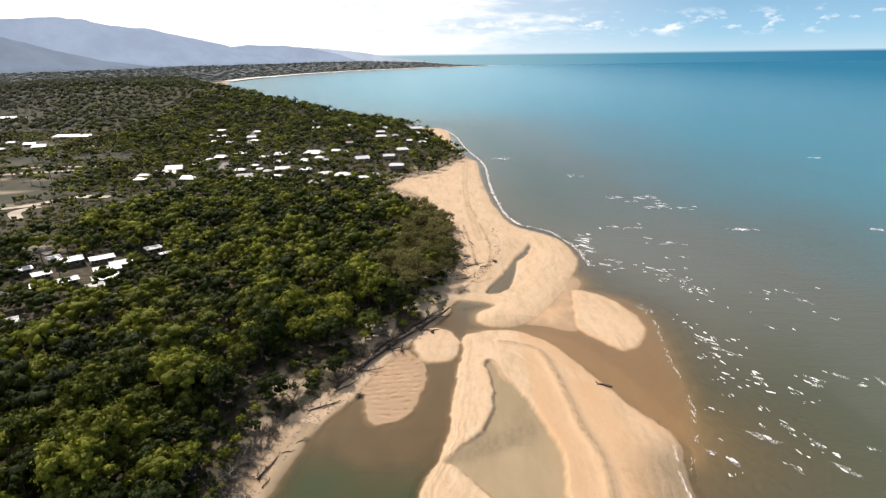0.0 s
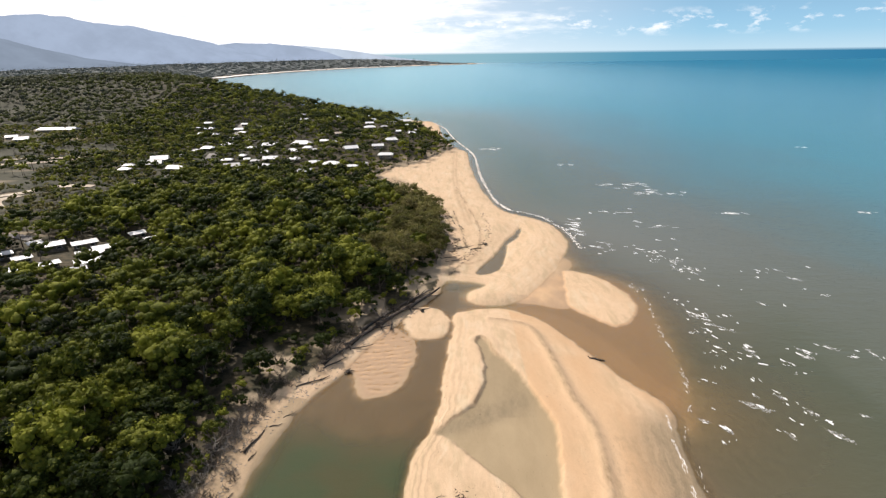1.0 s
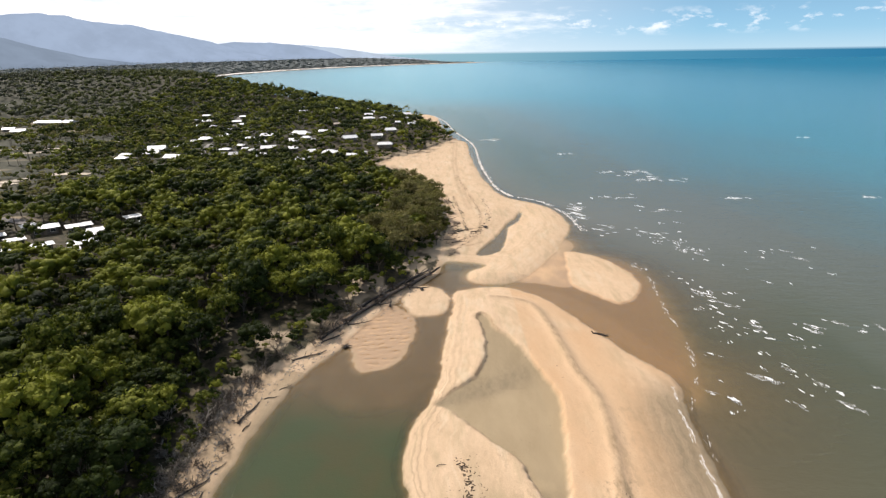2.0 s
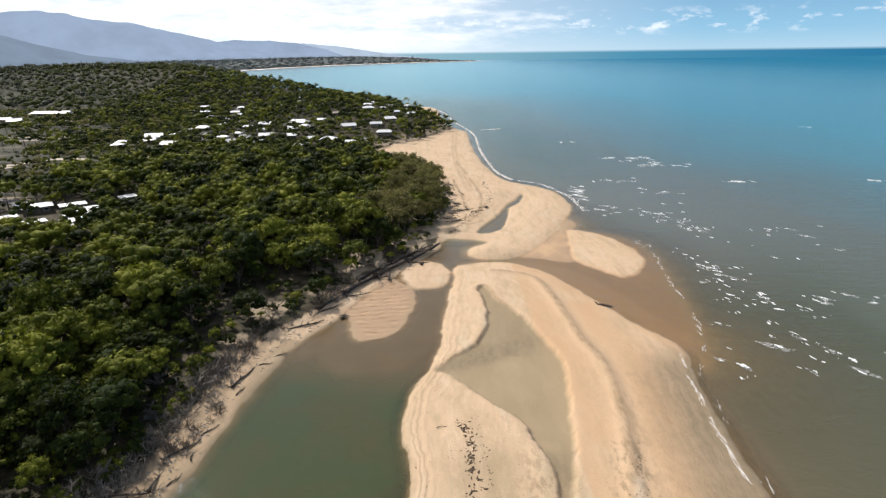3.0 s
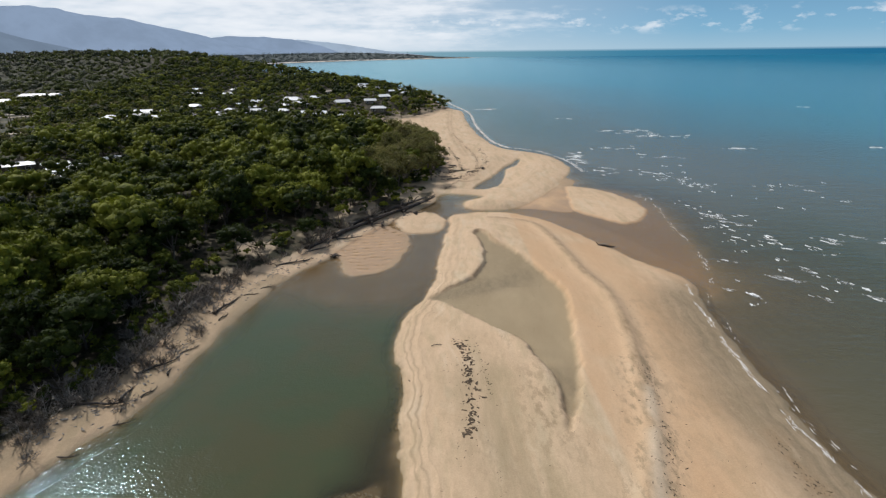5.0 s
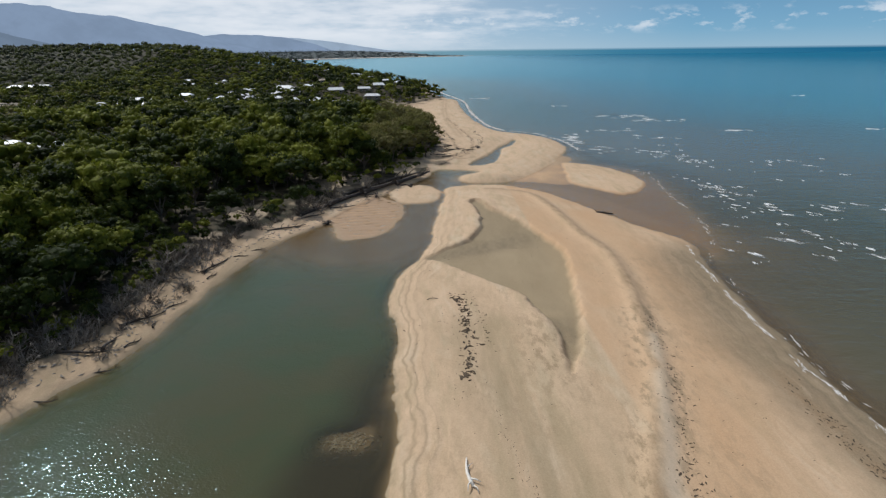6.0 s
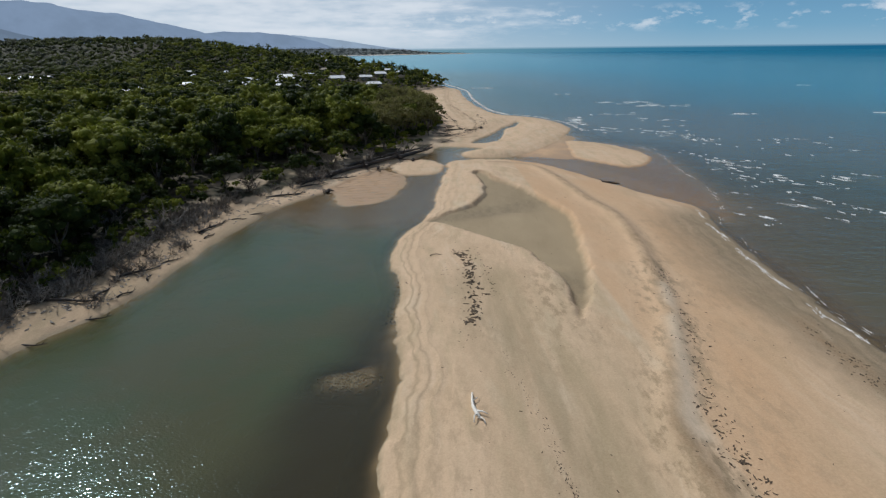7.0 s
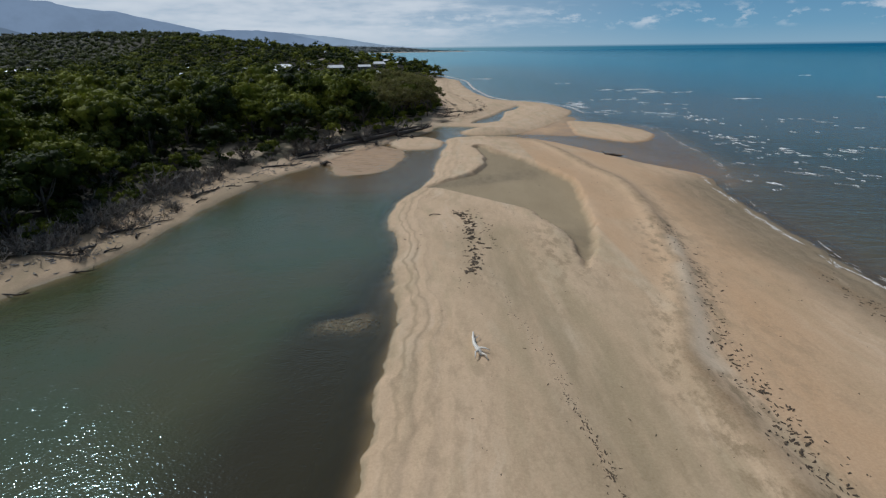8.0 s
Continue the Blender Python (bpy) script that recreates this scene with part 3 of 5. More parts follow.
    h = np.where(h > 0.3, h * (1 - 0.6 * smooth(pool, -8, -1)), h)
    pc = smooth(pool, -0.8, 0.6)
    h = h * (1 - pc) + np.minimum(h, -0.38) * pc
    h += np.where(h > 0.25, (n2 - 0.5) * 0.10, (n2 - 0.5) * 0.03)
    # character
    sand = 1 - smooth(wood, -1.5, 3.0)
    wet = 1 - smooth(h + (n2 - 0.5) * 0.14, 0.05, 0.20)
    pan = smooth(flat, -0.2, 0.7) * smooth(y, 48, 60)
    hollow = np.where(spit > 0, np.exp(-(beside(SWALE) / 5.5) ** 2) * (1 - pan), 0)
    swash = np.where((spit > -2) & (x > 22), smooth(104 + 10 * (n1 - 0.5) - y, 0, 16) * smooth(12.5 + 9 * (n1 - 0.5) - spit, 0, 10), 0)
    # the pan drains along a dark thread towards its western corner and stays damp at its northern end
    drain = np.exp(-(beside(PAN_DRAIN) / np.where(y > 97, 4.0, 2.2)) ** 2) * smooth(27 - x, 0, 18) * 0.95
    damp_end = smooth(y, 92, 112) * 0.35 + 0.9 * np.exp(-((y - 63) / 8.0) ** 2 - ((x - 17) / 3.2) ** 2) * smooth(n2, 0.28, 0.5)
    swash = np.maximum(swash, pan * np.clip(drain + damp_end, 0, 0.85))
    sea_side = smooth(spit, 0, 2) * (x > 17) * np.exp(-((berm - 6) / 6.0) ** 2) * (x > 20)
    warm = np.clip(sea_side * smooth(n1, 0.22, 0.5) * 0.95, 0, 1)
    warm = np.maximum(warm, smooth(local(SHOAL), -3, 5) * 0.9)
    warm = np.maximum(warm, smooth(rip_d, -2, 2) * 0.9)
    warm = np.maximum(warm, np.maximum(smooth(local(DAMP_FLAT), -4, 2), smooth(local(DAMP_SLOPE), -4, 2)) * 0.6)
    warm = np.maximum(warm, ((x > -18) & (x < 14) & (y > 122) & (y < 160) & (h < 0.1)) * 0.7)
    warm = np.maximum(warm, silt * (h < 0) * 0.75)
    warm *= 1 - 0.6 * wet * (spit > 0) * (x > 22)
    warm *= np.where(h > 0.25, np.where(spit > 0, 1.0, 0.12), 1.0)
    stain_shade = np.exp(-((berm - 0.25) / 0.55) ** 2) * (0.65 + 0.35 * smooth(n2, 0.3, 0.6)) * (spit > 0.5)
    for drift in DRIFT_LINES:
        stain_shade = np.maximum(stain_shade, 0.8 * np.exp(-(beside(drift) / 0.6) ** 2) * smooth(n2, 0.3, 0.55))
    # dark line at the pan's scarp: shadow painted into the colour mask
    edge = np.exp(-((flat + 0.1) / 0.30) ** 2) * (x < 14.5) * (y > 74) * smooth(fractal(x * 0.2, y * 0.2, 83), 0.34, 0.5)
    stain_shade = np.maximum(stain_shade, edge)
    hollow_n = smooth(area_distance(x, y, WET_HOLLOW), -3, 2)
    track_d = line_distance(x, y, BEACH_TRACK)
    stain_shade = np.maximum(stain_shade, 0.45 * np.exp(-((track_d - 1.0) / 0.8) ** 2))
    dark = np.exp(-(beside(SHORE_WEED) / 1.5) ** 2) * smooth(fractal(x * 0.7, y * 0.4, 31), 0.38, 0.5)
    stain_shade = np.maximum(stain_shade, dark * 0.9)
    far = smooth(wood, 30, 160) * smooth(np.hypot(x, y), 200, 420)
    bare = np.zeros(shape)
    for cx, cy, rx, ry in CLEARINGS:
        q = ((x - cx) / rx) ** 2 + ((y - cy) / ry) ** 2
        bare = np.maximum(bare, smooth(1.25 - q, 0, 0.5) * smooth(n2, 0.36, 0.62) * 0.8)
    bare = np.maximum(bare, smooth(fractal(x * 0.16, y * 0.12, 23), 0.44, 0.58) * (wood > 0) * smooth(19 - wood, 0, 6) * smooth(y, 92, 104) * 0.9)
    mottle = np.where(spit > 1, np.maximum(np.exp(-((berm - 1.0) / 2.2) ** 2) * (y < 70), 0.9 * np.exp(-((x - 13.5) / 4.0) ** 2 - ((y - 58) / 11.0) ** 2)), 0)
    mottle = np.maximum(mottle, np.where(spit > 1, 0.35 * smooth(n1, 0.45, 0.65) * (y < 90), 0))
    # plain: distance mask by which the ground takes on its haze colour
    return WL + h, {"mottle": mottle, "pan": pan, "hollow": hollow, "swash": np.maximum.reduce([swash, hollow_n * 0.6, dark * 0.95]), "sand": sand, "wet": wet, "warm": warm, "stain_shade": np.clip(stain_shade, 0, 1), "run": np.where(spit > -1, spit, np.clip(coast, 0, 60)), "pale": 0.7 * np.exp(-(beside(PALE_STRIP) / 0.8) ** 2) * smooth(n2, 0.35, 0.6), "far": far, "plain": smooth(np.hypot(x, y), 1300, 2300), "bare": bare, "shore": np.where((x < 10) & (y < 105), np.clip(spit, 0, 9), 9.0)}


def stretched(lo, fine_lo, fine_hi, hi, step, growth):
    """Grid lines: even in the middle, ever wider towards both ends."""
    mid = list(np.arange(fine_lo, fine_hi + step, step))
    s, v = step, mid[-1]
    while v < hi:
        s *= growth
        v += s
        mid.append(min(v, hi))
    s, v, left = step, fine_lo, []
    while v > lo:
        s *= growth
        v -= s
        left.append(max(v, lo))
    return np.array(left[::-1] + mid)


def sheet(name, gx, gy, height, attrs, mat, keep=None):
    nx, ny = len(gx), len(gy)
    X, Y = np.meshgrid(gx, gy)
    co = np.stack([X.ravel(), Y.ravel(), height.ravel()], 1)
    i = np.arange((ny - 1) * nx).reshape(ny - 1, nx)[:, :-1].ravel()
    f = np.stack([i, i + 1, i + 1 + nx, i + nx], 1)
    if keep is not None:
        f = f[keep.ravel()[f].any(1)]
    me = bpy.data.meshes.new(name)
    me.vertices.add(len(co))
    me.vertices.foreach_set("co", co.astype(np.float32).ravel())
    me.loops.add(f.size)
    me.loops.foreach_set("vertex_index", f.astype(np.int32).ravel())
    me.polygons.add(len(f))
    me.polygons.foreach_set("loop_start", np.arange(0, f.size, 4, dtype=np.int32))
    me.polygons.foreach_set("use_smooth", np.ones(len(f), bool))
    for k, v in attrs.items():
        a = me.attributes.new(k, "FLOAT", "POINT")
        a.data.foreach_set("value", v.astype(np.float32).ravel())
    me.update(calc_edges=True)
    me.materials.append(mat)
    return new(name, me)


gx = stretched(-7000, -45, 58, 6000, 0.36, 1.08)
gy = stretched(-2500, 22, 170, 5600, 0.42, 1.04)
GX, GY = np.meshgrid(gx, gy)
H, CHAR = ground_height(GX.ravel(), GY.ravel())
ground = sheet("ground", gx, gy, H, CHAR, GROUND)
tagged(ground, "pale tan tidal sand, damp flats and dark forest floor", "ground", kind="structure")


def height_at(x, y):
    """Height of the ground sheet at a point, read between its grid lines."""
    x, y = np.atleast_1d(np.asarray(x, float)), np.atleast_1d(np.asarray(y, float))
    i = np.clip(np.searchsorted(gx, x) - 1, 0, len(gx) - 2)
    j = np.clip(np.searchsorted(gy, y) - 1, 0, len(gy) - 2)
    u, v = (x - gx[i]) / (gx[i + 1] - gx[i]), (y - gy[j]) / (gy[j + 1] - gy[j])
    Z = H.reshape(len(gy), len(gx))
    return (Z[j, i] * (1 - u) + Z[j, i + 1] * u) * (1 - v) + (Z[j + 1, i] * (1 - u) + Z[j + 1, i + 1] * u) * v


def build_water():
    wx = stretched(-3000, -52, 66, 6000, 1.1, 1.08)
    wy = stretched(-2500, 10, 262, 5600, 1.3, 1.045)
    X, Y = np.meshgrid(wx, wy)
    x, y = X.ravel(), Y.ravel()
    depth = WL - height_at(x, y)
    out = -np.maximum(area_distance(x, y, COAST), -9e3)
    spit = -area_distance(x, y, SPIT)
    isl = -area_distance(x, y, ISLET)
    d = np.minimum.reduce([out, spit, isl])
    off = np.clip(np.log1p(np.maximum(d, 0) / 14.0) / math.log(1 + 2600 / 14.0), 0, 1)
    off = np.clip(off + smooth(x - 0.05 * y, 60, 900) * 0.10 - smooth(-x, -200, 900) * 0.12 * smooth(y, 500, 1500), 0, 1)
    lag = smooth(8 - x, 0, 6) * smooth(165 - y, 0, 10)
    w = sheet("water", wx, wy, np.full(x.shape, WL), {"depth": np.clip(depth, 0, 8), "offshore": off, "pale_patch": 0.62 * np.exp(-((x - 82) / 48) ** 2 - ((y - 215) / 85) ** 2) * smooth(y, 100, 160), "deep": smooth(np.log1p(np.maximum(x, 0) / 60) / math.log(31), 0.46, 1.05), "lagoon": lag, "silt": smooth(y + 0.25 * (x + 15) + 8 * (fractal(x * 0.05, y * 0.05, 9) - 0.5), 82, 98), "murk": smooth(x + 19 - 0.25 * (y - 30) + 6 * (fractal(x * 0.1, y * 0.1, 19) - 0.5), 0, 8) * smooth(66 - y, 0, 16)}, WATER, depth > -0.6)
    tagged(w, "turbid brown-green shallows turning blue towards the open sea", "water", kind="structure")


build_water()


# ---- far ranges ----
def mountain_range(name, profile, radius, depth, mat, label, seed):
    """A ridge along an arc: profile rows are azimuth and crest height."""
    az = np.linspace(profile[0][0], profile[-1][0], 150)
    crest = np.interp(az, [p[0] for p in profile], [p[1] for p in profile])
    jag = fractal(az * 1.3, az * 0 + seed, seed, 5) - 0.5
    crest = crest * (1 + 0.05 * jag)
    bm = bmesh.new()
    rows = []
    for k, (dr, part_h) in enumerate(((-depth, 0.0), (-depth * 0.55, 0.42), (-depth * 0.22, 0.8), (0, 1.0), (depth * 0.3, 0.6), (depth * 0.5, 0.0))):
        row = []
        for a, c, i in zip(az, crest, range(len(az))):
            wob = (noise.noise(Vector((a * 0.7, k * 3.1, seed))) * 0.16 if 0 < k < 3 else 0)
            r = radius + dr * (1 + wob)
            row.append(bm.verts.new((r * math.sin(radians(a)), r * math.cos(radians(a)), max(c * (part_h + wob * 0.5), 0) - 4 * (part_h == 0))))
        rows.append(row)
    for a, b in zip(rows, rows[1:]):
        for i in range(len(az) - 1):
            bm.faces.new((a[i], a[i + 1], b[i + 1], b[i])).smooth = True
    me = bpy.data.meshes.new(name)
    bm.to_mesh(me)
    bm.free()
    me.materials.append(mat)
    return tagged(new(name, me), label, "mountains", kind="structure")


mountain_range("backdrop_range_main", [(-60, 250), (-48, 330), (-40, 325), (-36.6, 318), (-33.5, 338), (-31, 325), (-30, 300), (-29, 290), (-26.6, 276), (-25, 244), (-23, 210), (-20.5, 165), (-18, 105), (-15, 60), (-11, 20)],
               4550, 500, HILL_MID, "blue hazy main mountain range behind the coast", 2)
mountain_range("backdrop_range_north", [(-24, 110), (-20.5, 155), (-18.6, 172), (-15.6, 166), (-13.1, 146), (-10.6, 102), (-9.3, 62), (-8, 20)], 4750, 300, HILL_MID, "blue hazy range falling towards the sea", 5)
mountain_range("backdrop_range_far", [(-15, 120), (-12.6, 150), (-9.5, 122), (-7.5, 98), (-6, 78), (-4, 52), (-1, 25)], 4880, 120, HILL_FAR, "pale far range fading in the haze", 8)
mountain_range("backdrop_foothill", [(-60, 260), (-44, 240), (-37, 205), (-35.2, 168), (-33.4, 128), (-30.4, 75), (-27, 40), (-22, 25)], 4000, 500, HILL_NEAR, "hazy grey-blue foothill below the main range", 11)


# ---- builders for things ----
def link_mesh(name, verts, faces, mat, parent=None, label="", smooth_faces=False, m=None):
    me = bpy.data.meshes.new(name)
    me.from_pydata([tuple(v) for v in verts], [], [tuple(f) for f in faces])
    if smooth_faces:
        me.polygons.foreach_set("use_smooth", np.ones(len(me.polygons), bool))
    me.materials.append(mat)
    me.update()
    ob = new(name, me)
    if parent is not None:
        ob.parent = parent
    if m is not None:
        ob.matrix_basis = m
    if label:
        tagged(ob, label)
    return ob


def tube(points, radii, sides=6):
    """Tapered tube through points: vertex and face lists."""
    pts = [Vector(p) for p in points]
    V, F = [], []
    for i, (p, r) in enumerate(zip(pts, radii)):
        d = (pts[min(i + 1, len(pts) - 1)] - pts[max(i - 1, 0)]).normalized()
        a = d.cross(Vector((0.31, 0.17, 0.93)) if abs(d.z) < 0.9 else Vector((1, 0.1, 0))).normalized()
        b = d.cross(a)
        for k in range(sides):
            t = 2 * math.pi * k / sides
            V.append(p + (a * math.cos(t) + b * math.sin(t)) * r)
    for i in range(len(pts) - 1):
        for k in range(sides):
            n = (k + 1) % sides
            F.append((i * sides + k, i * sides + n, (i + 1) * sides + n, (i + 1) * sides + k))
    F.append(tuple(range(sides))[::-1])
    F.append(tuple(range((len(pts) - 1) * sides, len(pts) * sides)))
    return V, F


def merge(parts):
    V, F = [], []
    for v, f in parts:
        o = len(V)
        V += list(v)
        F += [tuple(i + o for i in g) for g in f]
    return V, F


def box(x0, x1, y0, y1, z0, z1):
    V = [(x, y, z) for z in (z0, z1) for y in (y0, y1) for x in (x0, x1)]
    return V, [(0, 2, 3, 1), (4, 5, 7, 6), (0, 1, 5, 4), (2, 6, 7, 3), (0, 4, 6, 2), (1, 3, 7, 5)]


def ico(sub):
    bm = bmesh.new()
    bmesh.ops.create_icosphere(bm, subdivisions=sub, radius=1.0)
    v = np.array([tuple(p.co) for p in bm.verts])
    f = np.array([[q.index for q in p.verts] for p in bm.faces])
    bm.free()
    return v, f


ICO = {k: ico(k) for k in (1, 2)}


def crown_arrays(rng, R, Hc, base, clumps, sub, leaves, leaf, wisp=0.0):
    """Crown of uneven clumps clothed in leaf sprays: vertex array and triangle array."""
    V, F, n = [], [], 0
    iv, iF = ICO[sub]
    spots = [(0.0, 0.0, base + Hc * 0.62, R * 0.52)]
    for k in range(clumps - 1):
        a = k * 2.399963 + rng.uniform(-0.4, 0.4)
        u = (k + 0.6) / (clumps - 0.4)
        rr = R * (0.30 + 0.46 * math.sqrt(u)) * rng.uniform(0.85, 1.12)
        zz = base + Hc * (0.80 - 0.52 * u + rng.uniform(-0.08, 0.10))
        spots.append((rr * math.cos(a), rr * math.sin(a), zz, R * rng.uniform(0.17, 0.36)))
    for cx, cy, cz, r in spots:
        q = iv.copy()
        bumpy = np.array([noise.noise(Vector((p[0] * 2.3 + cx, p[1] * 2.3 + cy, p[2] * 2.3 + cz))) for p in q])
        fac = r * (0.70 - 0.20 * wisp + 0.50 * bumpy)
        V.append(q * np.stack([fac, fac, fac * min(0.80, 0.9 * Hc / R)], 1) + (cx, cy, cz))
        F.append(iF + n)
        n += len(q)
        m = max(3, int(leaves * (r / (R * 0.35)) ** 2 / clumps))
        d = rng.normal(size=(m, 3))
        d[:, 2] = np.abs(d[:, 2]) * 0.9 + rng.uniform(-0.45, 0.2, m)
        d /= np.linalg.norm(d, axis=1, keepdims=True)
        c = d * np.array([r, r, r * 0.8]) * rng.uniform(0.66, 1.14 + 0.35 * wisp, (m, 1)) + (cx, cy, cz)
        nrm = d + rng.normal(scale=0.62, size=(m, 3))
        nrm /= np.linalg.norm(nrm, axis=1, keepdims=True)
        t = np.cross(nrm, rng.normal(size=(m, 3)))
        t /= np.linalg.norm(t, axis=1, keepdims=True)
        b = np.cross(nrm, t)
        s = leaf * rng.uniform(0.6, 1.25, (m, 1))
        quad = np.stack([c - t * s, c + b * s * 0.55, c + t * s + nrm * s * -0.25, c - b * s * 0.55], 1).reshape(-1, 3)
        V.append(quad)
        i = n + np.arange(m)[:, None] * 4
        F.append(np.concatenate([i + [[0, 1, 2]], i + [[0, 2, 3]]]))
        n += 4 * m
    return np.vstack(V), np.vstack(F)


def trunk_lists(rng, R, Hc, base, limbs=4, r0=0.22, bend=0.5):
    lean = rng.uniform(-bend, bend, 2)
    mid = (lean[0] * 0.5, lean[1] * 0.5, base * 0.6)
    top = (lean[0], lean[1], base + Hc * 0.35)
    parts = [tube([(0, 0, -0.4), mid, top], [r0, r0 * 0.75, r0 * 0.4], 6)]
    for k in range(limbs):
        a = k * 2 * math.pi / limbs + rng.uniform(-0.5, 0.5)
        q = R * rng.uniform(0.4, 0.62)
        s = base * rng.uniform(0.55, 0.85)
        parts.append(tube([(lean[0] * 0.7, lean[1] * 0.7, s), (q * 0.5 * math.cos(a), q * 0.5 * math.sin(a), s + Hc * 0.22), (q * math.cos(a), q * math.sin(a), base + Hc * rng.uniform(0.3, 0.55))],
                          [r0 * 0.5, r0 * 0.36, r0 * 0.14], 5))
    return merge(parts)


def tri_mesh(name, V, F, mats, index=None, tone=None):
    me = bpy.data.meshes.new(name)
    me.vertices.add(len(V))
    me.vertices.foreach_set("co", V.astype(np.float32).ravel())
    me.loops.add(F.size)
    me.loops.foreach_set("vertex_index", F.astype(np.int32).ravel())
    me.polygons.add(len(F))
    me.polygons.foreach_set("loop_start", np.arange(0, F.size, 3, dtype=np.int32))
    me.polygons.foreach_set("use_smooth", np.ones(len(F), bool))
    for m in mats:
        me.materials.append(m)
    if index is not None:
        me.polygons.foreach_set("material_index", index.astype(np.int32))
    if tone is not None:
        a = me.attributes.new("tone", "FLOAT", "POINT")
        a.data.foreach_set("value", tone.astype(np.float32))
    me.update(calc_edges=True)
    return me


def triangles(V, F):
    out = []
    for f in F:
        for k in range(1, len(f) - 1):
            out.append((f[0], f[k], f[k + 1]))
    return np.array([tuple(v) for v in V], float), np.array(out)


# ---- houses: where they stand (x, y, roof length, roof), street by street ----
WOODSIDE = [(-154, 203, 5.9, 0), (-146, 200, 12.9, 0), (-135, 203, 11.7, 0), (-124, 198, 12.3, 0), (-126, 191, 12.0, 0), (-122, 183, 11.7, 0), (-121, 175, 7.7, 1), (-134, 180, 9.9, 0), (-147, 186, 8.4, 0), (-142, 175, 6.6, 0),
            (-121, 215, 8.2, 0), (-112, 208, 5.5, 0), (-165, 187, 8.8, 0), (-157, 191, 5.7, 0), (-129, 146, 6.0, 1), (-149, 168, 5.7, 1)]
UPPER_STREET = [(-227, 566, 7.4, 0), (-217, 541, 9.4, 0), (-200, 510, 6.7, 1), (-229, 545, 5.1, 1), (-214, 515, 5.6, 1), (-186, 532, 8.5, 0), (-175, 509, 7.6, 0), (-187, 553, 7.0, 0), (-164, 531, 5.6, 0), (-178, 436, 9.5, 0),
                (-167, 447, 10.6, 0), (-176, 482, 6.2, 1), (-140, 422, 7.2, 0), (-127, 426, 12.6, 0), (-124, 400, 5.2, 0)]
LOWER_STREET = [(-143, 379, 7.4, 0), (-137, 391, 5.9, 0), (-130, 380, 5.1, 0), (-113, 376, 10.0, 0), (-122, 371, 5.8, 1), (-96, 370, 7.8, 0), (-125, 341, 6.0, 0), (-116, 347, 7.5, 0), (-111, 356, 5.9, 0), (-133, 359, 10.1, 1),
                (-103, 398, 8.3, 0), (-94, 403, 6.7, 0), (-88, 396, 5.1, 1), (-102, 420, 13.8, 0), (-85, 420, 6.6, 0), (-183, 426, 5.7, 0), (-181, 408, 5.6, 1), (-194, 391, 11.5, 0), (-192, 375, 13.4, 1), (-184, 401, 8.1, 0),
                (-198, 352, 7.4, 0), (-203, 366, 7.5, 1), (-168, 357, 10.4, 1)]
HEADLAND = [(-137, 582, 7.0, 0), (-121, 517, 7.4, 0), (-137, 516, 5.3, 2), (-78, 442, 7.3, 2), (-78, 416, 5.4, 1), (-119, 602, 7.2, 0), (-89, 515, 6.7, 0), (-62, 394, 9.9, 0), (-80, 357, 9.2, 0), (-68, 352, 10.5, 0), (-55, 350, 7.5, 0),
            (-49, 361, 5.7, 1), (-80, 333, 10.1, 1), (-44, 402, 8.4, 0), (-36, 423, 8.7, 0), (-37, 385, 10.5, 0)]
POINT_STREET = [(-76, 599, 13.1, 0), (-62, 541, 8.7, 0), (-60, 492, 7.0, 0), (-57, 469, 9.6, 0), (-47, 484, 5.9, 1), (-47, 560, 11.2, 0), (-38, 623, 13.8, 0), (-34, 574, 6.7, 0), (-23, 463, 6.6, 0), (-34, 461, 5.7, 0), (-26, 527, 10.6, 1)]
INLAND = [(-382, 567, 27.4, 0), (-362, 566, 11.5, 1), (-365, 500, 12.5, 1), (-386, 517, 10.3, 0), (-525, 685, 32.8, 0), (-411, 528, 8.0, 1), (-394, 490, 8.9, 1)]
HOUSES = [(a, b, 0.76 * c, k, 41) for a, b, c, k in WOODSIDE] + [(*h, 6) for h in UPPER_STREET + LOWER_STREET] + [(*h, 12) for h in HEADLAND + POINT_STREET] + [(*h, 8) for h in INLAND]


# ---- the wood ----
HX, HY, HL = (np.array([h[k] for h in HOUSES], float) for k in range(3))
ROADS = [(spline([(-330, 372), (-300, 386), (-268, 400), (-255, 425), (-250, 450)]), 3.2, ROADM, "pale dirt track through dry scrub"),
         (spline([(-250, 283), (-232, 292), (-216, 312), (-196, 314)]), 3.0, ROADM, "pale dirt track through dry scrub"),
         (spline([(-222, 292), (-226, 280), (-216, 268)]), 2.6, ROADM, "pale dirt track through dry scrub"),
         (spline([(-340, 398), (-300, 410), (-262, 412)]), 2.4, ROADM, "pale dirt track through dry scrub"),
         (spline([(-182, 300), (-172, 322), (-164, 350), (-160, 380), (-168, 420)]), 3.4, BITUMEN, "grey sealed road between the houses"),
         (spline([(-200, 214), (-180, 220), (-162, 214)]), 2.4, BITUMEN, "grey sealed road beside the houses"),
         (spline([(-192, 560), (-186, 528), (-172, 490), (-150, 460)]), 3.0, BITUMEN, "grey village street")]


def clear_of_roads(x, y, gap):
    ok = np.ones(x.shape, bool)
    for line, w, _, _ in ROADS:
        ok &= line_distance(x, y, line) > w + gap
    return ok


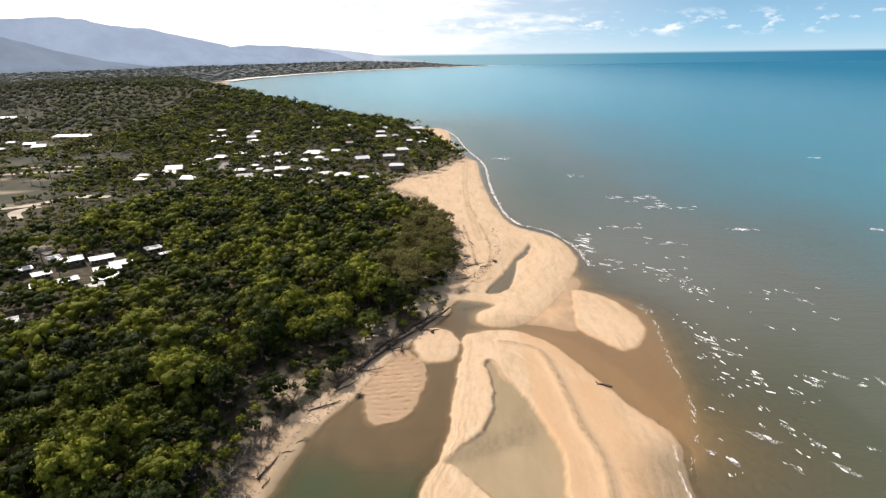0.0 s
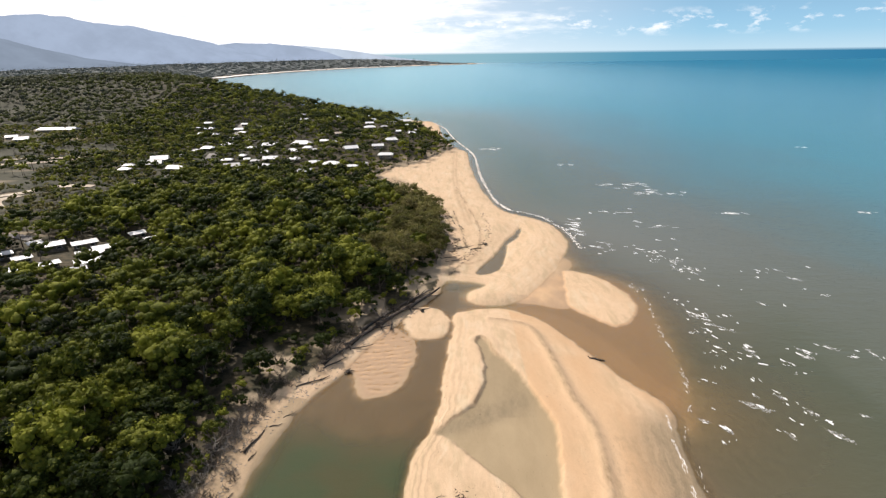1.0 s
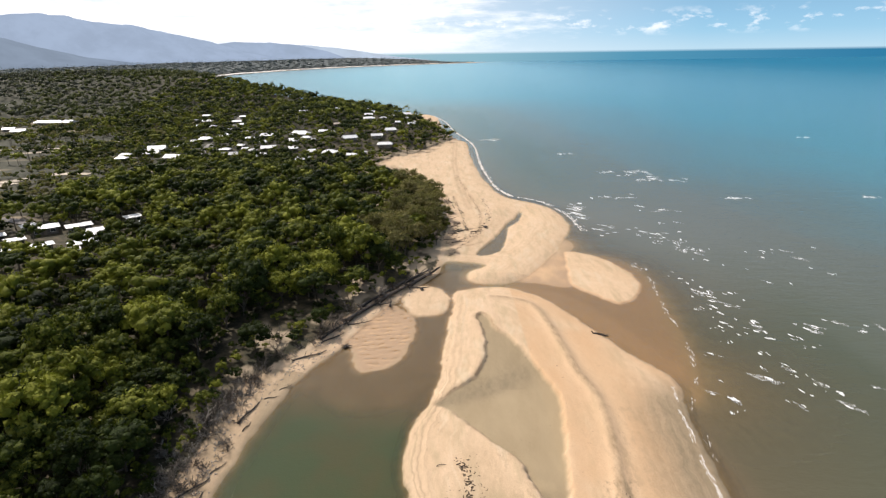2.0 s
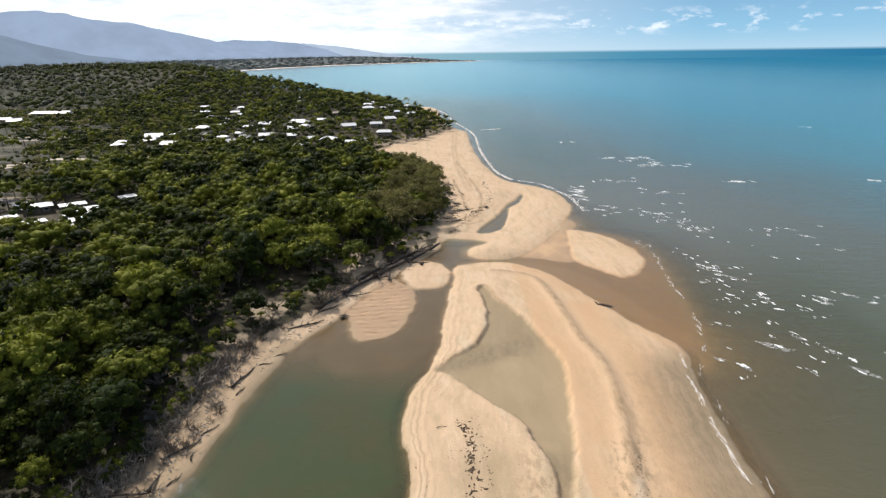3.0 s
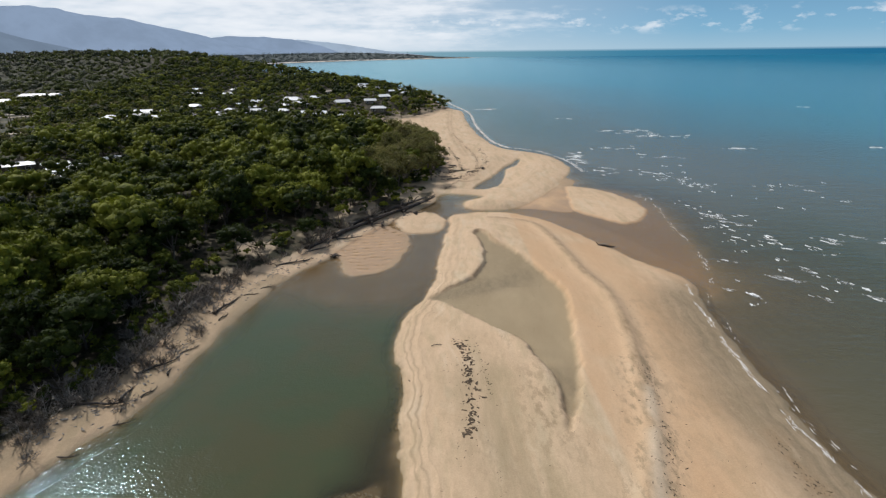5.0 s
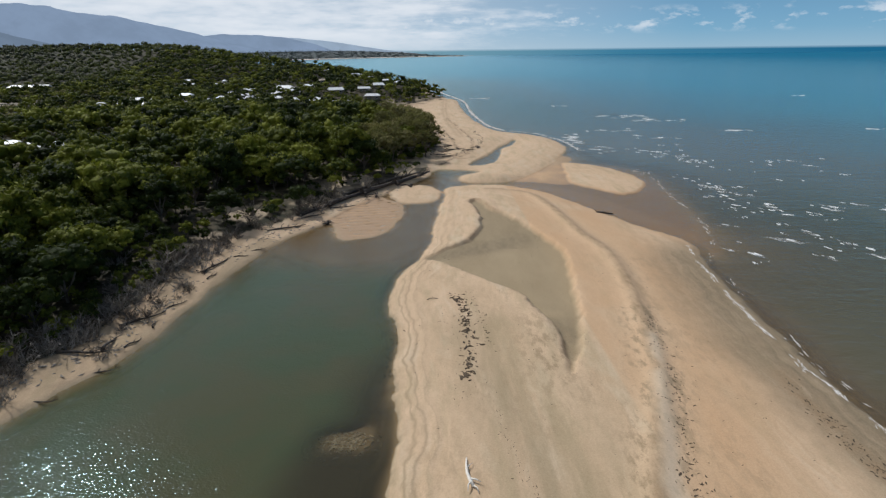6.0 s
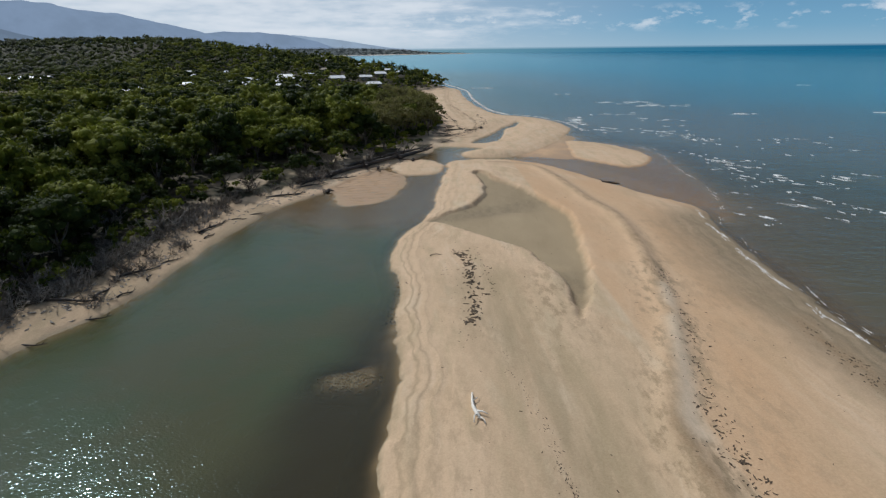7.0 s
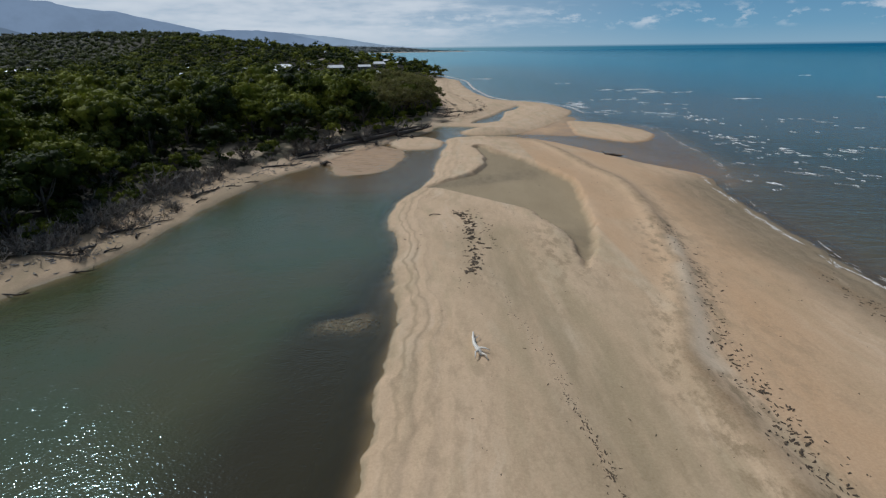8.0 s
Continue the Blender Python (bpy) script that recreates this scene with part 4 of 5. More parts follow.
def scatter(seed, x0, x1, y0, y1, step):
    rng = np.random.default_rng(seed)
    X, Y = np.meshgrid(np.arange(x0, x1, float(step)), np.arange(y0, y1, step * 0.9))
    X[1::2] += step * 0.5
    x = X.ravel() + rng.uniform(-0.36, 0.36, X.size) * step
    y = Y.ravel() + rng.uniform(-0.36, 0.36, X.size) * step
    keep = (np.abs(x) < np.maximum(y, 0) * 0.98 + 55)
    x, y = x[keep], y[keep]
    wood = area_distance(x, y, FOREST)
    return x, y, wood, rng


def house_gap(x, y):
    """Distance to the nearest house's walls, roughly."""
    return (np.sqrt((x[:, None] - HX) ** 2 + (y[:, None] - HY) ** 2) - HL * 0.42).min(1)


def far_clear(x, y, reach=1.0):
    ok = np.ones(x.shape, bool)
    for cx, cy, rx, ry in CLEARINGS:
        ok &= ((x - cx) / rx) ** 2 + ((y - cy) / ry) ** 2 > reach
    return ok


prng = np.random.default_rng(7)
PROTO = []                                   # trees that stand as things of their own
for k in range(9):
    R, Hc, base = prng.uniform(3.6, 4.9), prng.uniform(5.6, 7.4), prng.uniform(1.5, 2.9)
    cv, cf = crown_arrays(prng, R, Hc, base, 30, 1, 1300, 0.30)
    PROTO.append((tri_mesh("crown", cv, cf, [LEAF]), trunk_lists(prng, R, Hc, base)))
PROTO_DRY = []
for k in range(3):
    R, Hc, base = prng.uniform(2.6, 3.4), prng.uniform(5.6, 7.0), prng.uniform(1.6, 2.4)
    cv, cf = crown_arrays(prng, R, Hc, base, 15, 1, 900, 0.26, 0.8)
    PROTO_DRY.append((tri_mesh("crown", cv, cf, [LEAF_DRY]), trunk_lists(prng, R, Hc, base, 4, 0.16)))
PROTO_BUSH = []
for k in range(3):
    R = prng.uniform(1.5, 2.2)
    cv, cf = crown_arrays(prng, R, R * 1.3, 0.3, 10, 1, 420, 0.20)
    PROTO_BUSH.append((tri_mesh("crown", cv, cf, [LEAF]), trunk_lists(prng, R, R * 1.2, 0.6, 3, 0.07, 0.2)))


def plant(name, proto, label, category, group):
    crown_me, (tv, tf) = proto
    root = new(name)
    root.empty_display_size = 0.5
    t = link_mesh("trunk", tv, tf, BARK, root, smooth_faces=True)
    c = new("crown", crown_me)
    c.parent = root
    return tagged(root, label, category, group)


TREES = [plant("tree", p, "dense dark green broadleaf tree in the coastal wood", "tree", "coastal trees") for p in PROTO]
DRY = [plant("casuarina", p, "wispy brown-olive casuarina at the beach edge", "tree", "beach casuarinas") for p in PROTO_DRY]
BUSHES = [plant("bush", p, "rounded green bush on the sandy bank", "bush", "bank bushes") for p in PROTO_BUSH]
used = set()


def stand(protos, x, y, scale, rng, sink=0.15):
    k = int(rng.integers(len(protos)))
    m = Matrix.LocRotScale((x, y, float(height_at(x, y)[0]) - sink), Euler((0, 0, rng.uniform(0, 6.283))), None)
    ob = protos[k] if protos[k] not in used else copy_thing(protos[k], m)
    used.add(protos[k])
    ob.matrix_basis = m @ Matrix.Diagonal((scale, scale, scale * rng.uniform(0.9, 1.12), 1))
    return ob


x, y, wood, rng = scatter(21, -240, 12, 34, 345, 5.4)
gap = house_gap(x, y)
brown = ((x + 4) / 26) ** 2 + ((y - 222) / 62) ** 2 < 1
keep = (wood > 1.2) & (gap > 3.3) & far_clear(x, y, 0.9) & clear_of_roads(x, y, 3) & ~((x < -165) & (y > 225))
keep &= ~((wood < 17) & (y > 98) & (y < 182) & (rng.uniform(size=x.size) < 0.52))
x, y, wood, brown = x[keep], y[keep], wood[keep], brown[keep]
order = np.argsort(wood + np.maximum(y - 60, 0) * 0.16)
x, y, wood, brown = x[order], y[order], wood[order], brown[order]
n_single = 0
rest = []
for i in range(len(x)):
    low_here = 0.82 if ((x[i] + 130) / 36) ** 2 + ((y[i] - 172) / 36) ** 2 < 1 else (0.74 if y[i] > 285 else 1.0)
    s = low_here * rng.choice((0.56, 0.7, 0.84, 1.0, 1.2, 1.36)) * rng.uniform(0.9, 1.1) * (0.34 + 0.66 * min(max(wood[i] - 2, 0) / 11, 1))
    if brown[i]:
        s = max(s, rng.uniform(0.85, 1.2))
    if n_single < 290:
        n_single += 1
        if brown[i] and rng.uniform() < 0.75:
            stand(DRY, x[i], y[i], s * 1.1, rng)
        elif wood[i] < (9 if y[i] < 82 else 6) and not (wood[i] > 3 and rng.uniform() < 0.3):
            stand(BUSHES, x[i], y[i], s * 1.5, rng)
        else:
            stand(TREES, x[i], y[i], s, rng)
    else:
        rest.append((x[i], y[i], s, brown[i] and rng.uniform() < 0.75))


def joined_wood(name, spots, protos, label, tone_range=(0, 1), seed=3, mats=None):
    """Many trees joined into one mesh: spots are x, y, scale."""
    rng = np.random.default_rng(seed)
    Vs, Fs, Is, Ts, n = [], [], [], [], 0
    px, py = np.array([s[0] for s in spots]), np.array([s[1] for s in spots])
    pz = height_at(px, py)
    for (sx, sy, sc), z in zip(spots, pz):
        V, F, I = protos[int(rng.integers(len(protos)))]
        a = rng.uniform(0, 6.283)
        c, s = math.cos(a) * sc, math.sin(a) * sc
        P = np.stack([V[:, 0] * c - V[:, 1] * s + sx, V[:, 0] * s + V[:, 1] * c + sy, V[:, 2] * sc * rng.uniform(0.85, 1.15) + z - 0.2], 1)
        Vs.append(P)
        Fs.append(F + n)
        Is.append(I)
        Ts.append(np.full(len(V), rng.uniform(*tone_range)))
        n += len(V)
    me = tri_mesh(name, np.vstack(Vs), np.vstack(Fs), mats or [LEAF, BARK], np.concatenate(Is), np.concatenate(Ts))
    return tagged(new(name, me), label, "trees", kind="stuff")


def tree_proto(rng, R, Hc, base, clumps, sub, leaves, leaf, wisp=0.0, trunk=True):
    V, F = crown_arrays(rng, R, Hc, base, clumps, sub, leaves, leaf, wisp)
    I = np.zeros(len(F), int)
    if trunk:
        tv, tf = triangles(*tube([(0, 0, -0.4), (0.1, 0.1, base * 0.6), (0, 0, base + Hc * 0.3)], [0.22, 0.16, 0.08], 4))
        F = np.vstack([F, tf + len(V)])
        V = np.vstack([V, tv])
        I = np.concatenate([I, np.ones(len(tf), int)])
    return V, F, I


mid_protos = [tree_proto(prng, prng.uniform(3.7, 5.0), prng.uniform(5.6, 7.2), prng.uniform(1.4, 2.6), 11, 1, 230, 0.34) for k in range(6)]
joined_wood("woodland", [r[:3] for r in rest if not r[3]], mid_protos, "dense green coastal woodland of broadleaf trees", seed=4)
dry_protos = [tree_proto(prng, prng.uniform(2.6, 3.6), prng.uniform(5.0, 6.4), prng.uniform(1.6, 2.4), 10, 1, 240, 0.5, 0.7) for k in range(3)]
brown_spots = [r[:3] for r in rest if r[3]]
if brown_spots:
    joined_wood("casuarina_thicket", brown_spots, dry_protos, "brown-olive casuarina thicket at the beach edge", seed=5, mats=[LEAF_DRY, BARK])

# low undergrowth that closes the edge of the wood
x, y, wood, rng = scatter(71, -120, 10, 40, 250, 2.7)
keep = (wood > 2.2) & (rng.uniform(size=x.size) < np.where(wood < 17, np.where((y > 98) & (y < 182), 0.42, 0.8), 0.33)) & far_clear(x, y)
shrub_protos = [tree_proto(prng, prng.uniform(1.1, 1.7), prng.uniform(1.5, 2.3), 0.1, 5, 1, 46, 0.30, 0, False) for k in range(5)]
joined_wood("undergrowth", [(a, b, rng.uniform(0.6, 1.35) * (0.6 + 0.4 * min(w / 6, 1))) for a, b, w in zip(x[keep], y[keep], wood[keep])], shrub_protos, "low green undergrowth along the edge of the wood", seed=16)

# village and hillside trees, dry scrub inland, and the woods beyond
x, y, wood, rng = scatter(31, -330, 14, 338, 760, 7.0)
gap = house_gap(x, y)
keep = (wood > 1.2) & (gap > 3.0) & far_clear(x, y) & clear_of_roads(x, y, 2.0)
keep &= ~((x < -190) & (y < 520) & (rng.uniform(size=x.size) < 0.6))
# the gardens before each house are open, longest below the rows that look out over the bay
outlook = np.zeros(x.size, bool)
for hx, hy, hl in zip(HX, HY, HL):
    run = 40.0 if hx > -72 else 12.0
    ahead = hy - y
    outlook |= (ahead > -2) & (ahead < run) & (np.abs(x - hx * (1 - ahead / hy)) < hl * 0.5 + 2.5)
low_protos = [tree_proto(prng, prng.uniform(3.4, 5.0), prng.uniform(4.5, 6.4), prng.uniform(2.6, 4.2), 7, 1, 28, 0.65) for k in range(6)]
x2, y2, wood2, rng2 = scatter(33, -250, 10, 335, 620, 6.4)
thick = (wood2 > 0.5) & (house_gap(x2, y2) > 2.2) & clear_of_roads(x2, y2, 1.2)
joined_wood("village_shrubs", [(a, b, rng2.uniform(1.1, 2.2)) for a, b in zip(x2[thick], y2[thick])], [tree_proto(prng, prng.uniform(1.2, 1.7), prng.uniform(1.5, 2.2), 0.1, 3, 1, 20, 0.4, 0, False) for k in range(4)], "dark green garden shrubs and undergrowth between the houses", seed=17)
village = [(a, b, rng.uniform(0.62, 1.1) * (1.2 if b > 620 else 1.0) * (0.78 if g < 7 else 1.0) * (0.46 if o else 1.0)) for a, b, g, o in zip(x[keep], y[keep], gap[keep], outlook[keep])]
joined_wood("village_woodland", village, low_protos, "green trees among the houses and on the headland", seed=6)
x, y, wood, rng = scatter(41, -560, -120, 215, 600, 5.0)
keep = (wood > 20) & (house_gap(x, y) > 5) & far_clear(x, y) & clear_of_roads(x, y, 2) & (x < -160) & ((x < -190) | (y < 345)) & (fractal(x * 0.03, y * 0.02, 91) < 0.64)
scrub_protos = [tree_proto(prng, prng.uniform(1.8, 3.2), prng.uniform(2.0, 3.4), prng.uniform(0.0, 0.5), 3, 1, 12, 0.6, 0, False) for k in range(5)]
rowz = [(a, b, rng.uniform(0.75, 1.5), rng.uniform() < 0.45) for a, b in zip(x[keep], y[keep])]
joined_wood("scrub_green", [r[:3] for r in rowz if not r[3]], scrub_protos, "olive green scrub on dry ground inland", seed=7)
joined_wood("scrub_dry", [r[:3] for r in rowz if r[3]], scrub_protos, "dry brown scrub on open ground inland", seed=8, mats=[LEAF_DRY, BARK])
x, y, wood, rng = scatter(51, -1150, 0, 600, 1500, 11.0)
keep = (wood > 4) & ((y > 760) | (x < -330)) & (house_gap(x, y) > 16)
greyish = (rng.uniform(size=x.size) < smooth(-x - 0.25 * y, 150, 450)) & keep
keep &= ~greyish
hill_protos = [tree_proto(prng, prng.uniform(4.8, 7.4), prng.uniform(5.0, 7.4), prng.uniform(1.5, 3.0), 3, 1, 18, 1.1, 0, False) for k in range(5)]
joined_wood("hill_woodland", [(a, b, rng.uniform(0.8, 1.2)) for a, b in zip(x[keep], y[keep])], hill_protos, "dark green woodland over the hill behind the village", seed=9, mats=[LEAF_HILL, BARK])
joined_wood("plain_woodland", [(a, b, rng.uniform(0.8, 1.2)) for a, b in zip(x[greyish], y[greyish])], hill_protos, "grey-olive dry woodland on the inland plain, leaves greyed for haze", seed=14, mats=[LEAF_GREY, BARK])
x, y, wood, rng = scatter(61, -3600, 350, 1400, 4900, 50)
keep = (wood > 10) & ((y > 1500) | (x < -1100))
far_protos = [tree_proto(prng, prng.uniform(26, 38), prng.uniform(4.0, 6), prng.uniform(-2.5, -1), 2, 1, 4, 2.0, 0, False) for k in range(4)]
joined_wood("far_woods", [(a, b, rng.uniform(0.8, 1.25)) for a, b in zip(x[keep], y[keep])], far_protos, "far woods on the coastal plain, leaves coloured blue-grey for haze", seed=10, mats=[LEAF_HAZED, BARK])


# ---- houses ----
def house(x, y, length, roof, turn, rng):
    o = 0.8
    l = max(length - 2 * o, 3.6)
    w = min(max(l * (rng.uniform(0.58, 0.7) if turn > 30 else rng.uniform(0.6, 0.85)), 3.6), 8.0)
    turn += rng.uniform(-5, 5) if turn > 30 else rng.uniform(-14, 14)
    z = float(height_at([x, x - w / 2, x + w / 2], [y, y - l / 2, y + l / 2]).min())
    h = rng.uniform(2.4, 2.7)
    root = new("house")
    root.matrix_basis = pose(x, y, z - 0.2, 0, 0, turn)
    word = ("white metal", "grey metal", "tan tiled")[roof]
    tagged(root, f"low coastal house with a {word} roof among trees", "house", "coastal houses")
    W, L = w / 2, l / 2
    link_mesh("wall", *box(-L, L, -W, W, 0, h), WALL, root)
    rise, th = w * (rng.uniform(0.10, 0.16) if y < 240 else rng.uniform(0.20, 0.28)), 0.16
    k = rng.uniform(0.0, 0.8) * W if rng.uniform() < 0.6 else -o
    top = [(-L - o, -W - o, h), (L + o, -W - o, h), (L + o, W + o, h), (-L - o, W + o, h), (-L + k, 0, h + rise), (L - k, 0, h + rise)]
    V = [(a, b, c + 0.02) for a, b, c in top[:4]] + [(a, b, c + th) for a, b, c in top]
    F = [(0, 3, 2, 1), (0, 1, 5, 4), (1, 2, 6, 5), (2, 3, 7, 6), (3, 0, 4, 7), (4, 5, 9, 8), (6, 7, 8, 9), (5, 6, 9), (7, 4, 8)]
    rf = link_mesh("roof", V, F, (ROOF_W, ROOF_G, ROOF_T)[roof], root, word + " roof")
    rv, rf2 = tube([(-L + k, 0, h + rise + th), (L - k, 0, h + rise + th)], [0.12, 0.12], 5)
    link_mesh("ridge_cap", rv, rf2, (ROOF_W, ROOF_G, ROOF_T)[roof], rf)
    for side in (-1, 1):
        for fx in (-0.6, 0.0, 0.6):
            if side < 0 and fx == 0.0:
                d = link_mesh("door", *box(-0.45, 0.45, -W - 0.06, -W + 0.02, 0.25, 2.3), DOORM, root)
                continue
            cx = fx * L
            fr = link_mesh("window", *box(cx - 0.85, cx + 0.85, side * W - 0.05, side * W + 0.05, 1.1, 2.3), TRIM, root)
            yy = side * (W + 0.055)
            link_mesh("pane", *box(cx - 0.75, cx + 0.75, yy - 0.015, yy + 0.015, 1.2, 2.2), PANE, fr)


hrng = np.random.default_rng(12)
for row in HOUSES:
    house(*row, hrng)


def draped(name, line, half, mat, label, lift=0.12):
    line = spline(line, steps=4).astype(float)
    V, F = [], []
    for i, p in enumerate(line):
        d = line[min(i + 1, len(line) - 1)] - line[max(i - 1, 0)]
        d = d / np.linalg.norm(d)
        wob = 1 + 0.3 * noise.noise(Vector((p[0] * 0.06, p[1] * 0.06, half)))
        for s in (-1, -0.4, 0.4, 1):
            q = (p[0] - d[1] * half * wob * s, p[1] + d[0] * half * wob * s)
            V.append((*q, float(height_at(*q)[0]) + lift))
    for i in range(len(line) - 1):
        for k in range(3):
            a = i * 4 + k
            F.append((a, a + 1, a + 5, a + 4))
    ob = link_mesh(name, V, F, mat, smooth_faces=True)
    return tagged(ob, label, "road", kind="structure")


for line, half, mat, label in ROADS:
    draped("road", line, half, mat, label, 0.35)


# ---- wood on the bank and the beach ----
def shrub_stem(rng, reach):
    a, e = rng.uniform(0, 6.283), rng.uniform(0.25, 1.25)
    p = Vector((rng.uniform(-0.3, 0.3), rng.uniform(-0.3, 0.3), -0.1))
    d = Vector((math.cos(a) * math.cos(e), math.sin(a) * math.cos(e), math.sin(e)))
    ln = reach * rng.uniform(0.5, 1.0)
    pts = [p, p + d * ln * 0.4 + Vector(rng.normal(scale=0.12, size=3)), p + d * ln + Vector(rng.normal(scale=0.25, size=3))]
    parts = [tube(pts, [0.07, 0.05, 0.015], 3)]
    for j in range(9):
        q = pts[0].lerp(pts[2], rng.uniform(0.3, 0.95))
        dd = (d + Vector(rng.normal(scale=0.7, size=3))).normalized()
        parts.append(tube([q, q + dd * ln * rng.uniform(0.2, 0.5)], [0.032, 0.010], 3))
    return merge(parts)


srng = np.random.default_rng(15)
SHRUBS = []
for k in range(5):
    root = new("dead_shrub")
    tagged(root, "bare grey leafless shrub on the eroded bank", "dead shrub", "dead shrubs on the bank")
    for j in range(11):
        link_mesh("stem", *shrub_stem(srng, 2.0), BARK if k in (1, 3) else DEADWOOD, root)
    SHRUBS.append(root)
line = spline([(-52, 42), (-46.5, 54), (-42, 62), (-40, 72), (-39, 84), (-38, 94), (-34, 104), (-28, 113), (-24, 122), (-19.5, 132), (-13, 143), (-6, 153)], steps=6)
for k in range(95):
    i = int(srng.integers(len(line) - 1)) if srng.uniform() < 0.4 else int(srng.integers(len(line) // 2))
    p = line[i] + (line[i + 1] - line[i]) * srng.uniform() + srng.normal(scale=0.9, size=2) + (-2.1, 0.6)
    stand(SHRUBS, p[0], p[1], srng.uniform(0.55, 1.15), srng, 0.05)


for k in range(18):
    q = line[int(srng.integers(len(line)))] + (-srng.uniform(3, 14), srng.normal(scale=3))
    stand(SHRUBS, q[0], q[1], srng.uniform(1.2, 2.1), srng, 0.05)
for k in range(60):
    i = int(srng.integers(int(len(line) * 0.62)))
    q = line[i] + (-srng.uniform(0.5, 6.5), srng.normal(scale=1.2))
    stand(SHRUBS, q[0], q[1], srng.uniform(0.6, 1.2), srng, 0.1)
for cx, cy, n, spread in ((-45.5, 55, 9, 1.6), (-41, 63, 10, 1.3), (-39.5, 71, 9, 1.4), (-39, 80, 7, 1.6), (-37, 92, 6, 1.8)):
    for k in range(n):
        stand(SHRUBS, cx + srng.normal(scale=spread), cy + srng.normal(scale=spread * 1.4), srng.uniform(0.5, 0.95), srng, 0.1)


def log_lists(rng, length, r0, stubs, bow=0.3):
    n = 7
    pts = [Vector((length * (k / (n - 1) - 0.5), bow * math.sin(k * 1.1 + 0.4) * 0.5, r0 * 0.7 + 0.1 * math.sin(k * 0.9))) for k in range(n)]
    rad = [r0 * (1.25 if k == 0 else 1 - 0.62 * k / (n - 1)) for k in range(n)]
    trunk = tube(pts, rad, 8)
    arms = []
    for k in range(stubs):
        i = int(rng.integers(2, n - 1))
        a = rng.uniform(0.2, 2.9)
        side = Vector((rng.uniform(0.2, 0.9), math.cos(a), abs(math.sin(a)) * 0.8)).normalized()
        ln = length * rng.uniform(0.10, 0.24)
        arms.append(tube([pts[i], pts[i] + side * ln * 0.55, pts[i] + side * ln + Vector((0.1 * ln, 0, -0.12 * ln))], [rad[i] * 0.55, rad[i] * 0.38, rad[i] * 0.12], 5))
    roots = []
    for k in range(7):
        a = k * 0.9 + rng.uniform(-0.2, 0.2)
        d = Vector((-0.55, math.cos(a), math.sin(a) * 0.8)).normalized()
        roots.append(tube([pts[0], pts[0] + d * r0 * 2.2, pts[0] + d * r0 * 4.0 + Vector((-0.1, 0, -0.1))], [r0 * 0.5, r0 * 0.3, r0 * 0.08], 4))
    return trunk, arms, roots


def fallen_log(name, x, y, length, r0, turn, tilt, mat, label, rng, stubs=4, group="", rooted=True, lift=0.0):
    trunk, arms, roots = log_lists(rng, length, r0, stubs)
    root = new(name)
    root.matrix_basis = pose(x, y, float(height_at(x, y)[0]) + lift, 0, tilt, turn)
    tagged(root, label, "log", group)
    link_mesh("trunk", *trunk, mat, root, smooth_faces=True)
    for a in arms:
        link_mesh("branch", *a, mat, root, smooth_faces=True)
    if rooted:
        link_mesh("root_plate", *merge(roots), mat, root)
    return root


lrng = np.random.default_rng(18)
# first five thickened: their dark lines also stand in for the scarp's shadow
for x0, y0, ln, r0, turn, tilt in ((-4.5, 157.5, 17, 0.60, 58, -1.5), (-11.5, 147, 19, 0.62, 57, -1), (-19, 135, 18, 0.58, 61, 0), (-8.2, 155, 18, 0.50, 55, 0), (-16.5, 142.5, 17, 0.46, 60, -1), (-24.5, 124.5, 15, 0.42, 63, 1), (-17, 137.5, 9, 0.24, 30, 2),
                                   (-21, 127, 8, 0.22, 20, -3), (-13.5, 140.5, 7, 0.2, 95, 2), (-6, 150.5, 6, 0.2, 10, 0), (-25.5, 119, 7, 0.2, 50, 0), (-29, 111, 8, 0.22, 35, 0), (-36, 90, 7, 0.2, 75, 0), (-38.5, 70, 6, 0.2, 55, 2), (-41.5, 60.5, 5, 0.22, 15, 6), (-39.6, 63.5, 5, 0.2, 100, 8)):
    fallen_log("fallen_tree", x0, y0, ln, r0, turn, tilt, DARKWOOD, "long dark fallen tree trunk along the eroded bank", lrng, 5, "fallen trees on the bank", True, 0.05)
for x0, y0, ln, turn in ((1, 262, 5, 40), (5, 200, 6, 30), (10, 205, 8, 35), (14, 203, 5, 20), (3, 193, 7, 25), (7, 190.5, 6, 20), (6, 240, 5, 100), (9, 232, 6, 110), (4, 250, 6, 120), (2.5, 207, 6, 10), (6, 214, 5, 160)):
    fallen_log("beach_log", x0, y0, ln, 0.16, turn, 0, DARKWOOD, "dark weathered log lying on the upper beach", lrng, 3, "logs on the beach", False)


def snag(name, x, y, reach, label, rng, mat=DARKWOOD, stems=9):
    root = new(name)
    root.matrix_basis = pose(x, y, float(height_at(x, y)[0]) - 0.05, 0, 0, 30)
    tagged(root, label, "snag", "stranded snags")
    for k in range(stems):
        a, e = k * 2 * math.pi / stems + rng.uniform(-0.3, 0.3), rng.uniform(0.1, 0.6)
        d = Vector((math.cos(a) * math.cos(e), math.sin(a) * math.cos(e), math.sin(e)))
        ln = reach * rng.uniform(0.6, 1.1)
        link_mesh("branch", *tube([(0, 0, 0.25), d * ln * 0.5 + Vector((0, 0, 0.4)), d * ln + Vector((0, 0, 0.1 - 0.15 * ln))], [0.2, 0.14, 0.04], 5), mat, root, smooth_faces=True)
    link_mesh("stump", *tube([(0, 0, -0.2), (0.05, 0, 0.4), (0.1, 0.05, 0.9)], [0.42, 0.34, 0.22], 8), mat, root, smooth_faces=True)


